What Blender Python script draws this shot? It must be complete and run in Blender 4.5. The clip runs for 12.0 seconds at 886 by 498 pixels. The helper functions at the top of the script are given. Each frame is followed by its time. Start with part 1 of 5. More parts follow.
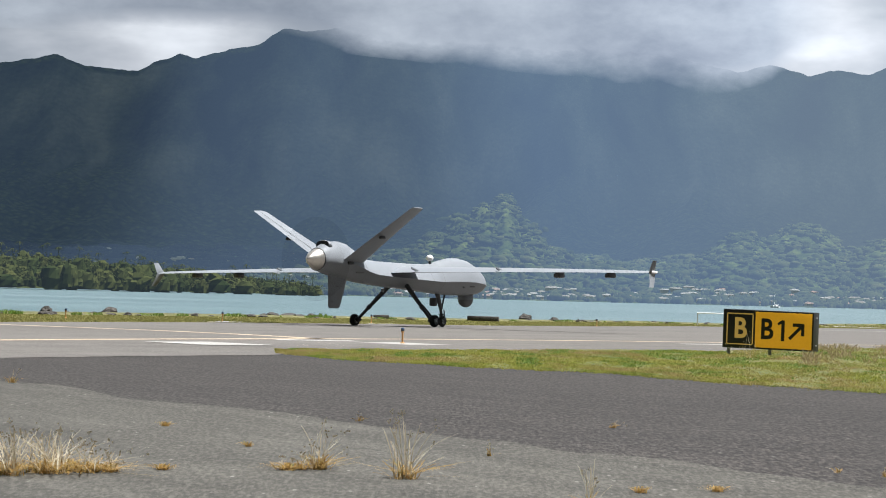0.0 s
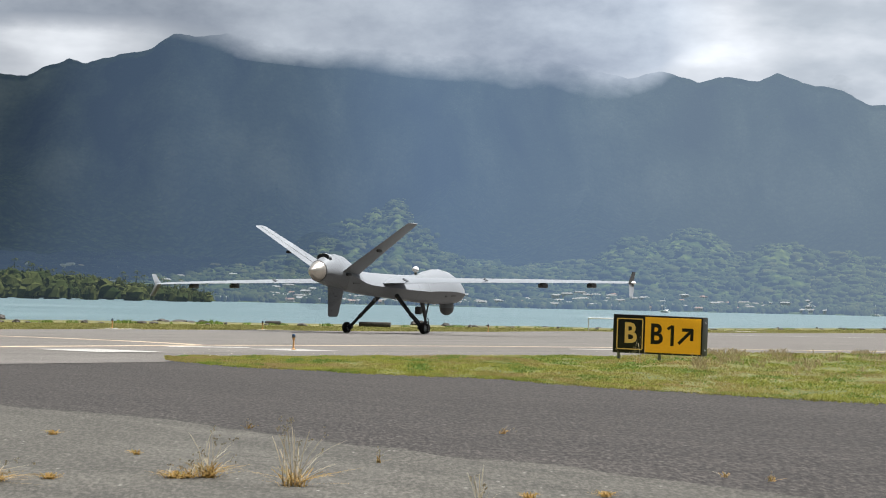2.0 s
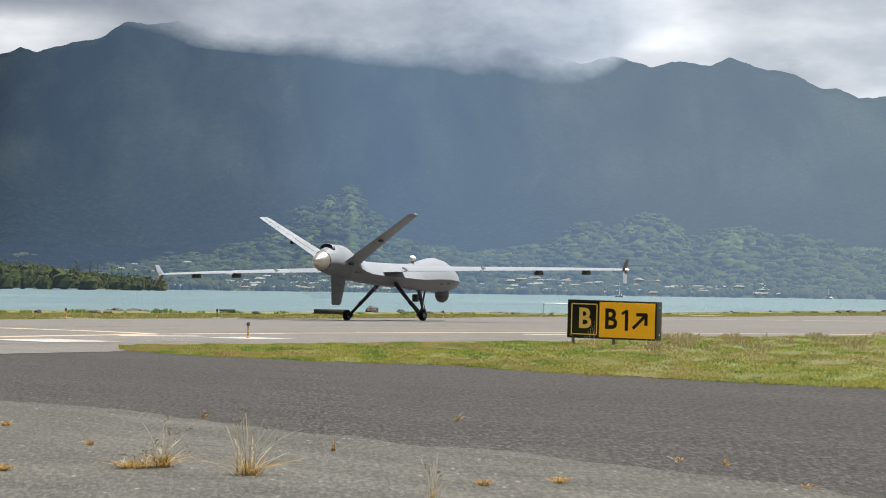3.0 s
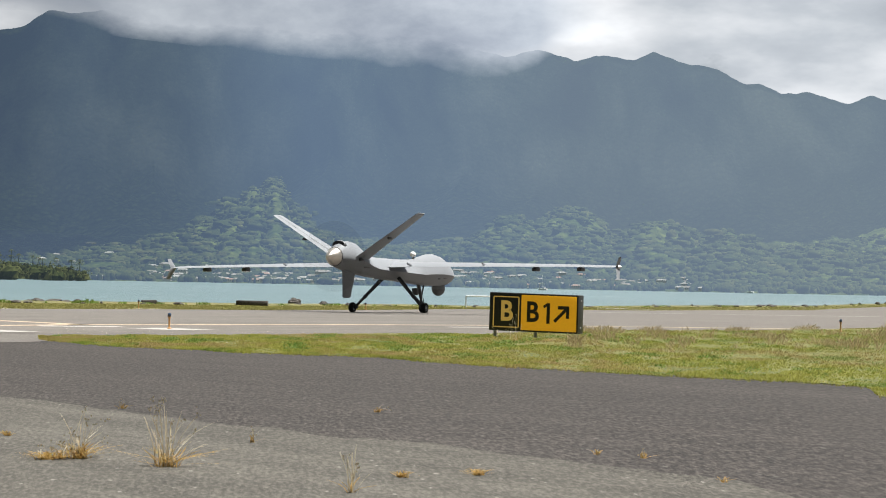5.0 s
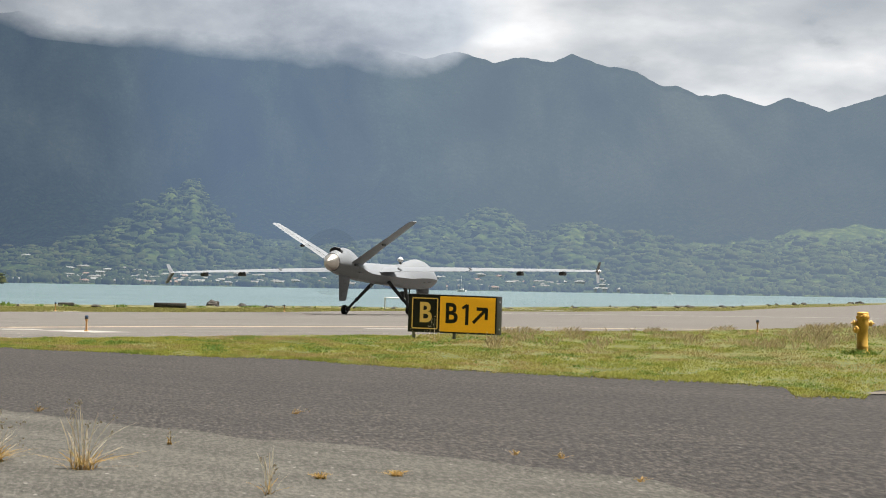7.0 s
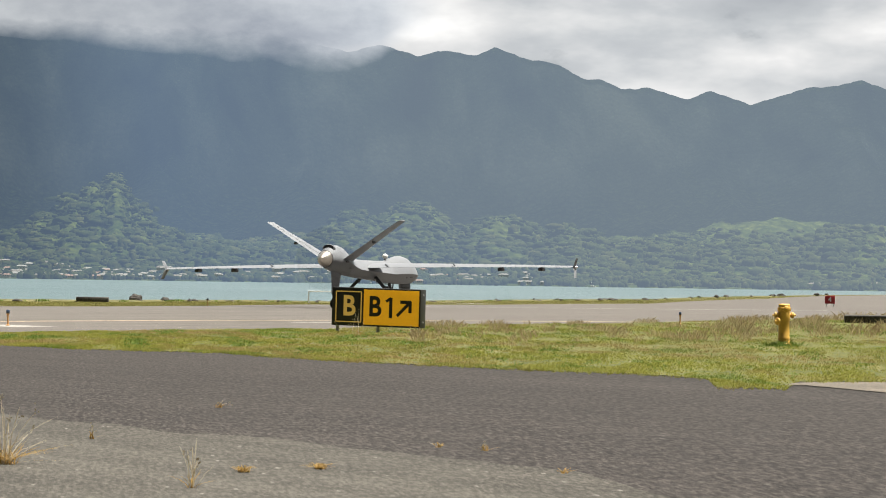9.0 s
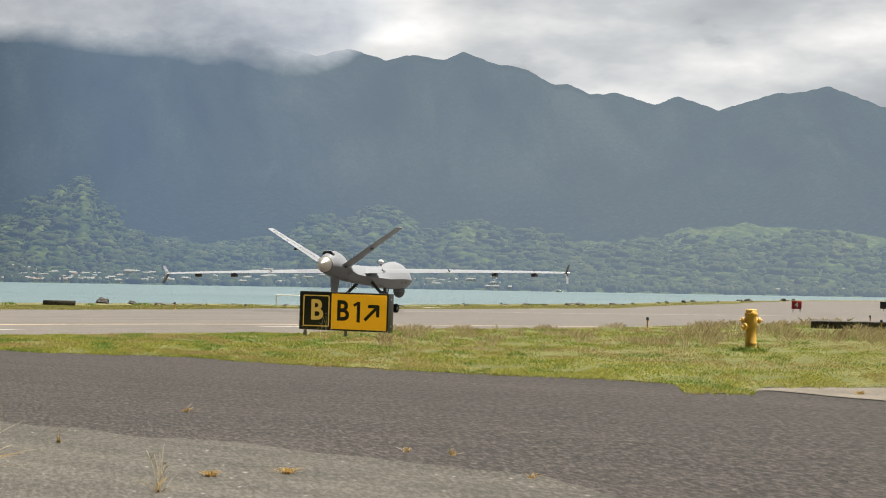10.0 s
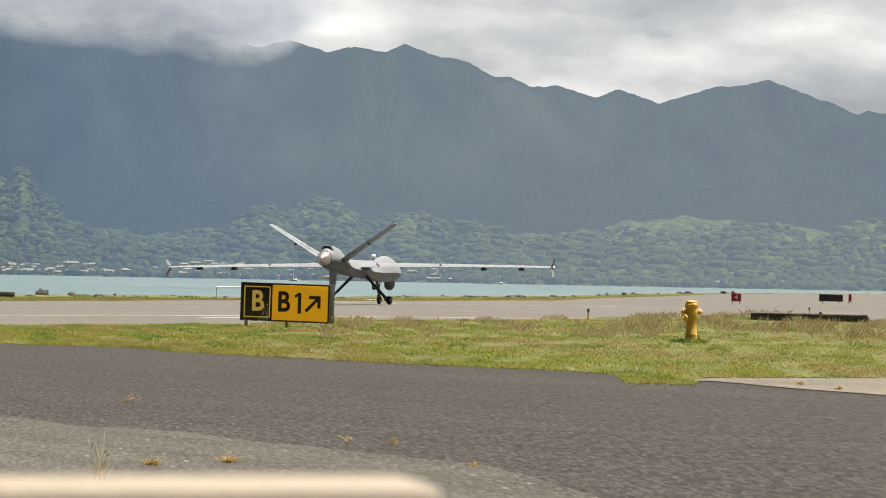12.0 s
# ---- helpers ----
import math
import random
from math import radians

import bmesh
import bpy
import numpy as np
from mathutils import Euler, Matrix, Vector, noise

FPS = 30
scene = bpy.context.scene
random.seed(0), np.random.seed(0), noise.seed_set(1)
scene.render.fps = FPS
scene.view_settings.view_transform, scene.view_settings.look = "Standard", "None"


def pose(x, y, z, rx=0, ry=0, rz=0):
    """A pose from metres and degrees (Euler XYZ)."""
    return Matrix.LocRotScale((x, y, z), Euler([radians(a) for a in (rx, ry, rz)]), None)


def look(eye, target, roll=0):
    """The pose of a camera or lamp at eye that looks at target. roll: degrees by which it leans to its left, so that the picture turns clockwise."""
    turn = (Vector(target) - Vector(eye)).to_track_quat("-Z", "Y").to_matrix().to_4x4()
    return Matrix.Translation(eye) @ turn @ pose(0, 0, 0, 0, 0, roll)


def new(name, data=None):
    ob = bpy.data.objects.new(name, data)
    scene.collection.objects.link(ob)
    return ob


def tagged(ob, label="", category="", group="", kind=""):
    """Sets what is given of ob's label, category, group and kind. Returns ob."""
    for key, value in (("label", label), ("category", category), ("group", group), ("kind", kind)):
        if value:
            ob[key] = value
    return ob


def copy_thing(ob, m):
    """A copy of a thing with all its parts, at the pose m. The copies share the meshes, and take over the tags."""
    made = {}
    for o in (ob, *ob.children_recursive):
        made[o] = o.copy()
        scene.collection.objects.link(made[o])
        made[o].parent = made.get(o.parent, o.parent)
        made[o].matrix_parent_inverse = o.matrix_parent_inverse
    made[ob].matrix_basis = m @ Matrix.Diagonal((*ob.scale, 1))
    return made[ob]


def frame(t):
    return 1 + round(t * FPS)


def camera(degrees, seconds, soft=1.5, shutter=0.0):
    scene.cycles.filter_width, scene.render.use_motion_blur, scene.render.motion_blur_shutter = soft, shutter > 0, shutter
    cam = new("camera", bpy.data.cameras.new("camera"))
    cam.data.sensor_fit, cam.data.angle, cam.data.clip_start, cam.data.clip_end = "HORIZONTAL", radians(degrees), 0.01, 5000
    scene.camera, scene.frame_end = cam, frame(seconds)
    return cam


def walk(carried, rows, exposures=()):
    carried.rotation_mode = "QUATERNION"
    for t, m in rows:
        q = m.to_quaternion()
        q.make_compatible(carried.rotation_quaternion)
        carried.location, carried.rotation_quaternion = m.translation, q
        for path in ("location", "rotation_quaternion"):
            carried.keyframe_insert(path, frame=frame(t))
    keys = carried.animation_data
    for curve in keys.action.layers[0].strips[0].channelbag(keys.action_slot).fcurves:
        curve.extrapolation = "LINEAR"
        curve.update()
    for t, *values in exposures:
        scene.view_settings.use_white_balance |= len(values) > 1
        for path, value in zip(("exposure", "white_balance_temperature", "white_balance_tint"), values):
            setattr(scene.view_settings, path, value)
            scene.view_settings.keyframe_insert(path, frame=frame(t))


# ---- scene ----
# camera: a man's waist-high stand, panning slowly to the right
cam = camera(22.73, 12.0, soft=1.0)
cam.data.dof.use_dof, cam.data.dof.focus_distance, cam.data.dof.aperture_fstop = True, 60.0, 13.0
# seconds, x, z, yaw to the right, pitch up, roll
VIEWS = [
    (0.0, 0.018, 1.077, -0.048, 1.216, 1.442),
    (0.5, 0.023, 1.078, 0.725, 1.064, 1.070),
    (1.0, 0.029, 1.086, 1.596, 1.143, 1.128),
    (1.5, 0.034, 1.090, 2.062, 1.482, 1.116),
    (2.0, 0.036, 1.084, 2.758, 1.429, 1.276),
    (2.5, 0.043, 1.089, 3.346, 1.073, 1.004),
    (3.0, 0.046, 1.091, 3.946, 1.094, 0.784),
    (5.0, 0.066, 1.090, 5.940, 0.926, 1.120),
    (5.5, 0.072, 1.090, 6.495, 1.091, 1.274),
    (6.0, 0.074, 1.088, 7.152, 1.167, 1.441),
    (6.5, 0.079, 1.085, 7.714, 1.099, 1.323),
    (7.0, 0.074, 1.086, 8.043, 1.009, 0.990),
    (9.0, 0.077, 1.081, 10.027, 0.868, 0.836),
    (9.5, 0.077, 1.081, 10.530, 0.849, 0.745),
    (10.0, 0.074, 1.083, 10.863, 0.994, 1.003),
    (10.5, 0.074, 1.077, 11.277, 0.935, 1.315),
    (11.0, 0.069, 1.069, 11.703, 0.963, 1.443),
    (11.5, 0.066, 1.065, 12.079, 0.761, 1.085),
    (12.0, 0.067, 1.062, 12.400, 0.819, 1.085),
]
walk(cam, [(t, pose(x, 0, z, 90 + pitch, 0, -yaw) @ pose(0, 0, 0, 0, 0, roll)) for t, x, z, yaw, pitch, roll in VIEWS],
     exposures=[(0.0, 1.31, 5950, 10), (3.0, 1.33, 6150, 10), (7.0, 1.36, 6450, 10), (12.0, 1.36, 6750, 10)])

# ---- world, sun ----
SUN_UP, SUN_AZ = 72.0, 100.0          # the sun stands near the zenith, a little to the right
world = bpy.data.worlds.new("world")
scene.world = world
world.use_nodes = True
wt = world.node_tree
wt.nodes.clear()


def add(nt, kind, **values):
    """A node, with its inputs set by name, or by number as i0, i1."""
    n = nt.nodes.new(kind)
    for k, val in values.items():
        if k[0] == "i" and k[1:].isdigit():
            if hasattr(val, "is_output"):
                nt.links.new(val, n.inputs[int(k[1:])])
            else:
                n.inputs[int(k[1:])].default_value = val
        else:
            s = n.inputs[k.replace("_", " ")]
            if hasattr(val, "is_output"):
                nt.links.new(val, s)
            else:
                s.default_value = val
    return n


def calc(nt, op, a, b=0.0, c=0.0):
    n = add(nt, "ShaderNodeMath", i0=a, i1=b, i2=c)
    n.operation = op
    return n.outputs[0]


def ramp(nt, fac, stops):
    n = nt.nodes.new("ShaderNodeValToRGB")
    el = n.color_ramp.elements
    el[0].position, el[0].color = stops[0][0], (*stops[0][1], 1)
    el[1].position, el[1].color = stops[-1][0], (*stops[-1][1], 1)
    for p, c in stops[1:-1]:
        e = el.new(p)
        e.color = (*c, 1)
    nt.links.new(fac, n.inputs[0])
    return n.outputs[0]


def mix(nt, fac, a, b, mode="MIX"):
    n = nt.nodes.new("ShaderNodeMix")
    n.data_type, n.blend_type = "RGBA", mode
    for s, val in ((n.inputs[0], fac), (n.inputs[6], a), (n.inputs[7], b)):
        if hasattr(val, "is_output"):
            nt.links.new(val, s)
        else:
            s.default_value = (*val, 1) if isinstance(val, tuple) and len(val) == 3 else val
    return n.outputs[2]


sky = wt.nodes.new("ShaderNodeTexSky")
sky.sky_type, sky.sun_disc, sky.sun_elevation, sky.sun_rotation = "NISHITA", False, radians(SUN_UP), radians(SUN_AZ)
direction = add(wt, "ShaderNodeTexCoord").outputs["Generated"]
squash = add(wt, "ShaderNodeMapping", Vector=direction, Scale=(6.0, 6.0, 13.0), Location=(3.1, 0.4, 1.7)).outputs[0]
puff = add(wt, "ShaderNodeTexNoise", Vector=squash, Scale=1.0, Detail=7.0, Roughness=0.55).outputs[0]
cover = ramp(wt, puff, [(0.30, (0, 0, 0)), (0.42, (1, 1, 1))])
wide = add(wt, "ShaderNodeMapping", Vector=direction, Scale=(7.0, 7.0, 19.0), Location=(8.3, 2.2, 0.6)).outputs[0]
shade = add(wt, "ShaderNodeTexNoise", Vector=wide, Scale=1.0, Detail=6.0, Roughness=0.5).outputs[0]
cloud_colour = ramp(wt, shade, [(0.36, (0.36, 0.39, 0.43)), (0.50, (0.54, 0.57, 0.60)), (0.60, (0.80, 0.81, 0.82)), (0.70, (1.15, 1.15, 1.14))])
# clouds brightest ahead and to the right, dimmed behind to cut the fill light
axes = add(wt, "ShaderNodeSeparateXYZ", Vector=direction)
ahead = axes.outputs[1]
aside = add(wt, "ShaderNodeMapRange", Value=axes.outputs[0], i1=-0.15, i2=0.25, i3=0.76, i4=1.10).outputs[0]
glow = add(wt, "ShaderNodeMapRange", Value=ahead, i1=0.1, i2=0.97, i3=0.05, i4=0.385).outputs[0]
cloud_colour = mix(wt, 1.0, cloud_colour, calc(wt, "MULTIPLY", glow, aside), "MULTIPLY")
sky_low = mix(wt, 1.0, sky.outputs[0], (0.014, 0.014, 0.014), "MULTIPLY")
sky_all = mix(wt, cover, sky_low, cloud_colour)
back = add(wt, "ShaderNodeBackground", Color=sky_all, Strength=1.0)
wt.links.new(back.outputs[0], add(wt, "ShaderNodeOutputWorld").inputs[0])

sun = new("sun", bpy.data.lights.new("sun", "SUN"))
sun.data.energy, sun.data.angle, sun.data.color = 5.0, radians(1.0), (1.0, 0.95, 0.87)
sun.matrix_world = look((60 * math.sin(radians(SUN_AZ)), 60 * math.cos(radians(SUN_AZ)), 60 * math.tan(radians(SUN_UP))), (0, 0, 0))


# ---- materials ----
def material(name, rough=0.8, metal=0.0, spec=0.4):
    m = bpy.data.materials.new(name)
    m.use_nodes = True
    nt = m.node_tree
    b = nt.nodes["Principled BSDF"]
    b.inputs["Roughness"].default_value, b.inputs["Metallic"].default_value = rough, metal
    b.inputs["Specular IOR Level"].default_value = spec
    return m, nt, b


def place_of(nt, scale=(1, 1, 1)):
    co = add(nt, "ShaderNodeTexCoord").outputs["Object"]
    return add(nt, "ShaderNodeMapping", Vector=co, Scale=scale).outputs[0]


def grain(nt, vec, scale, detail=5.0, rough=0.6):
    return add(nt, "ShaderNodeTexNoise", Vector=vec, Scale=scale, Detail=detail, Roughness=rough).outputs[0]


def bumped(nt, b, height, strength=0.3, distance=0.01):
    n = add(nt, "ShaderNodeBump", Strength=strength, Distance=distance, Height=height)
    nt.links.new(n.outputs[0], b.inputs["Normal"])


def paint(name, colour, rough=0.5, metal=0.0, wear=0.12, scale=3.0, spec=0.4):
    """A painted, moulded or metal surface with soft dirt and fine mottling."""
    m, nt, b = material(name, rough, metal, spec)
    v = place_of(nt)
    big = grain(nt, v, scale, 6)
    fine = grain(nt, v, scale * 17, 3)
    dark = tuple(c * (1 - 2.2 * wear) for c in colour)
    lite = tuple(min(1, c * (1 + 0.7 * wear)) for c in colour)
    c = ramp(nt, big, [(0.32, dark), (0.5, colour), (0.7, lite)])
    c = mix(nt, 0.35, c, ramp(nt, fine, [(0.35, tuple(x * 0.85 for x in colour)), (0.65, lite)]))
    nt.links.new(c, b.inputs["Base Color"])
    r = add(nt, "ShaderNodeMapRange", Value=big, i3=max(0.05, rough - 0.1), i4=min(1, rough + 0.12)).outputs[0]
    nt.links.new(r, b.inputs["Roughness"])
    return m


def paving(name, low, mid, high, speck=0.5, patch=0.12, grit=60.0, streak=(1, 1, 1), stones=((0.42, 0.40, 0.37), 0.05), rough=0.93, rolled=0.0, heading=0.0):
    """Asphalt or concrete: broad patches, rolled streaks, aggregate that shows singly, stains."""
    m, nt, b = material(name, rough, 0, 0.25)
    v = place_of(nt)
    big = grain(nt, place_of(nt, streak), patch, 8, 0.62)
    c = ramp(nt, big, [(0.34, low), (0.5, mid), (0.68, high)])
    if rolled:
        # long bands left by roller and tyres, along the way's own heading
        turn = add(nt, "ShaderNodeMapping", Vector=v, Rotation=(0, 0, radians(heading)), Scale=(14.0, 1.0, 1.0))
        turn.vector_type = "TEXTURE"
        for size, share in ((0.35, rolled), (1.7, rolled * 0.8)):
            band = grain(nt, turn.outputs[0], size, 7, 0.72)
            c = mix(nt, share, c, ramp(nt, band, [(0.36, tuple(x * 0.5 for x in low)), (0.5, mid), (0.63, tuple(min(1, x * 1.7) for x in high))]))
    fine = grain(nt, place_of(nt, (1, 0.22, 1)), grit * 1.9, 3, 0.8)
    c = mix(nt, speck, c, mix(nt, 1.0, c, ramp(nt, fine, [(0.40, (0.05,) * 3), (0.5, (0.5,) * 3), (0.60, (1.5,) * 3)]), "MULTIPLY"))
    c = mix(nt, 1.0, c, (1 + speck * 0.9,) * 3, "MULTIPLY")
    mid_size = grain(nt, place_of(nt, (0.6, 0.35, 1)), grit * 0.09, 4, 0.65)
    c = mix(nt, 0.22, c, ramp(nt, mid_size, [(0.34, tuple(x * 0.6 for x in low)), (0.66, tuple(min(1, x * 1.3) for x in high))]))
    coarse = grain(nt, place_of(nt, (1, 0.25, 1)), grit * 1.3, 3, 0.8)
    c = mix(nt, speck * 0.6, c, ramp(nt, coarse, [(0.41, tuple(x * 0.15 for x in low)), (0.5, mid), (0.59, tuple(min(1, x * 2.6) for x in high))]))
    cells = add(nt, "ShaderNodeTexVoronoi", Vector=place_of(nt, (1, 0.3, 1)), Scale=grit * 1.1)
    lone = ramp(nt, cells.outputs["Color"], [(0.86, (0, 0, 0)), (0.9, (1, 1, 1))])
    dot = ramp(nt, cells.outputs["Distance"], [(0.25, (1, 1, 1)), (0.4, (0, 0, 0))])
    both = mix(nt, 1.0, lone, dot, "MULTIPLY")
    both = mix(nt, 1.0, both, (stones[1] * 6,) * 3, "MULTIPLY")
    c = mix(nt, both, c, stones[0])
    nt.links.new(c, b.inputs["Base Color"])
    bumped(nt, b, fine, 0.45, 0.010)
    return m


M_ASPHALT = paving("dark_asphalt", (0.0150, 0.0135, 0.0126), (0.0215, 0.0193, 0.0176), (0.0296, 0.0262, 0.0236), speck=0.8, patch=0.5, grit=19, streak=(0.35, 1, 1), stones=((0.12, 0.115, 0.105), 0.07), rolled=0.4, heading=-52)
M_APRON = paving("worn_apron", (0.0316, 0.0297, 0.0254), (0.0458, 0.0431, 0.0371), (0.0615, 0.0579, 0.0493), speck=0.42, patch=0.7, grit=24, streak=(0.4, 1, 1), rolled=0.42, heading=-57)
M_TAXI = paving("taxiway_concrete", (0.0670, 0.0609, 0.0551), (0.0839, 0.0772, 0.0701), (0.1042, 0.0956, 0.0867), speck=0.25, patch=0.10, grit=20, streak=(0.25, 1, 1), rolled=0.25, heading=40)
M_PAD = paving("pale_concrete", (0.2000, 0.1923, 0.1762), (0.2400, 0.2323, 0.2162), (0.2800, 0.2723, 0.2523), speck=0.25, patch=0.6, grit=30)
M_PATCH = paving("old_concrete", (0.0770, 0.0684, 0.0560), (0.1022, 0.0912, 0.0743), (0.1280, 0.1123, 0.0926), speck=0.3, patch=0.5, grit=30)
M_LINE = paving("line_paint", (0.2012, 0.1588, 0.1052), (0.2788, 0.2206, 0.1532), (0.3268, 0.2732, 0.2012), speck=0.3, patch=0.7, grit=25)
M_WHITE_LINE = paving("white_line_paint", (0.2400, 0.2323, 0.2162), (0.2962, 0.2877, 0.2723), (0.3277, 0.3200, 0.3038), speck=0.3, patch=0.7, grit=25)
M_RUBBER_MARK = paving("tyre_smear", (0.0562, 0.0523, 0.0477), (0.0800, 0.0762, 0.0700), (0.1038, 0.1000, 0.0923), speck=0.3, patch=0.3, grit=25)
M_SOIL = paving("soil", (0.050, 0.052, 0.020), (0.082, 0.082, 0.031), (0.120, 0.108, 0.045), speck=0.45, patch=0.35, grit=14, stones=((0.15, 0.14, 0.08), 0.04))
M_VERGE = paving("verge_soil", (0.035, 0.044, 0.010), (0.064, 0.074, 0.018), (0.105, 0.094, 0.034), speck=0.5, patch=0.5, grit=14, stones=((0.15, 0.13, 0.07), 0.03))
M_ROCK = paving("shore_rock", (0.0185, 0.0177, 0.0167), (0.0406, 0.0374, 0.0335), (0.0739, 0.0689, 0.0628), speck=0.5, patch=2.0, grit=14)

M_GREY = paint("aircraft_grey", (0.186, 0.198, 0.214), 0.45, wear=0.07, scale=1.3, spec=0.3)
M_GREY_DARK = paint("aircraft_grey_dark", (0.11, 0.115, 0.12), 0.5, wear=0.1, scale=2)
M_ALU = paint("bare_aluminium", (0.62, 0.58, 0.53), 0.32, metal=0.85, wear=0.1, scale=4)
M_BLACK = paint("black_paint", (0.018, 0.018, 0.02), 0.5, wear=0.2, scale=4)
M_TYRE = paint("tyre_rubber", (0.022, 0.022, 0.022), 0.85, wear=0.2, scale=9)
M_STRUT = paint("dark_strut", (0.045, 0.047, 0.05), 0.45, wear=0.15, scale=8)
M_RIM = paint("pale_rim", (0.45, 0.46, 0.46), 0.4, metal=0.3, wear=0.1, scale=9)
M_WHITE = paint("white_moulding", (0.72, 0.72, 0.71), 0.4, wear=0.05, scale=6)
M_SIGN_BLACK = paint("sign_black", (0.02, 0.02, 0.018), 0.4, wear=0.15, scale=3)
M_STEEL = paint("galvanised_steel", (0.42, 0.43, 0.43), 0.45, metal=0.7, wear=0.12, scale=12)
M_HYDRANT = paint("hydrant_yellow", (0.60, 0.36, 0.075), 0.5, wear=0.16, scale=7)
M_ORANGE = paint("orange_post", (0.42, 0.22, 0.07), 0.55, wear=0.12, scale=12)
M_BLUE = paint("blue_lens", (0.05, 0.08, 0.14), 0.15, wear=0.05, scale=12)
M_RED = paint("sign_red", (0.32, 0.02, 0.025), 0.45, wear=0.1, scale=3)
M_CREAM = paint("cream_render", (0.24, 0.205, 0.165), 0.8, wear=0.08, scale=5)
M_ROOF = paint("house_roof", (0.075, 0.072, 0.07), 0.8, wear=0.2, scale=0.4)
M_WALL = paint("house_wall", (0.20, 0.195, 0.185), 0.8, wear=0.1, scale=0.4)
M_PANE = paint("dark_pane", (0.03, 0.035, 0.04), 0.15, wear=0.1, scale=1)


def foliage(name, dark, mid, lite, scale=0.3, through_leaf=0.25, dry=None):
    """Leaves and blades: each one differs a little, and broad patches differ more."""
    m, nt, b = material(name, 0.7, 0, 0.2)
    each = add(nt, "ShaderNodeNewGeometry").outputs["Random Per Island"]
    big = grain(nt, place_of(nt), scale, 5)
    c = ramp(nt, each, [(0.0, dark), (0.5, mid), (1.0, lite)])
    c = mix(nt, ramp(nt, big, [(0.38, (0, 0, 0)), (0.62, (0.75,) * 3)]), c, lite)
    if dry:
        # withered patches, and fresh ones
        c = mix(nt, ramp(nt, grain(nt, place_of(nt, (1, 0.4, 1)), 0.32, 7, 0.72), [(0.47, (0, 0, 0)), (0.60, (0.85,) * 3)]), c, dry[0])
        c = mix(nt, ramp(nt, grain(nt, place_of(nt, (1.3, 0.5, 1)), 0.55, 5, 0.7), [(0.52, (0, 0, 0)), (0.62, (0.75,) * 3)]), c, dry[1])
    nt.links.new(c, b.inputs["Base Color"])
    if through_leaf:
        t = add(nt, "ShaderNodeBsdfTranslucent", Color=c)
        s = add(nt, "ShaderNodeMixShader", i0=through_leaf)
        nt.links.new(b.outputs[0], s.inputs[1])
        nt.links.new(t.outputs[0], s.inputs[2])
        nt.links.new(s.outputs[0], nt.nodes["Material Output"].inputs[0])
    return m


M_GRASS = foliage("green_grass", (0.12, 0.15, 0.014), (0.22, 0.245, 0.028), (0.265, 0.255, 0.060), 0.30, 0.5, ((0.27, 0.19, 0.09), (0.085, 0.15, 0.018)))
M_HERB = foliage("fresh_herb", (0.05, 0.10, 0.012), (0.09, 0.16, 0.02), (0.15, 0.21, 0.04), 1.0, 0.5)
M_WEED = foliage("brown_weed", (0.22, 0.15, 0.085), (0.33, 0.25, 0.14), (0.42, 0.36, 0.20), 0.6, 0.5)
M_FLOWER = foliage("pale_flower", (0.30, 0.27, 0.18), (0.42, 0.39, 0.29), (0.55, 0.53, 0.44), 2.0, 0.4)
M_STRAW = foliage("dry_straw", (0.3400, 0.2584, 0.1496), (0.4760, 0.3944, 0.2584), (0.5780, 0.5304, 0.4080), 3.0, 0.5)
M_TUFT = foliage("tuft_base", (0.1547, 0.1428, 0.0298), (0.2975, 0.1785, 0.0476), (0.3927, 0.2618, 0.0952), 3.0, 0.45)
M_STRIP = foliage("strip_grass", (0.10, 0.12, 0.022), (0.17, 0.175, 0.045), (0.26, 0.235, 0.09), 0.25, 0.5)


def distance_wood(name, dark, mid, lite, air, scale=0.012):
    """Woods kilometres off: leaf colour, and the blue air before them painted on as emission."""
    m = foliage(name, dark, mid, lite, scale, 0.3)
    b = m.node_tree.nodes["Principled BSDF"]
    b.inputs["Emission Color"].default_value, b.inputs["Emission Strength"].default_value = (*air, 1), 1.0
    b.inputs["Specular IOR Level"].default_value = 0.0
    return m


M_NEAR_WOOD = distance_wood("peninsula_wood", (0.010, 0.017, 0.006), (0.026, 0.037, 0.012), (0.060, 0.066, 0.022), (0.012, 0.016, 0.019))


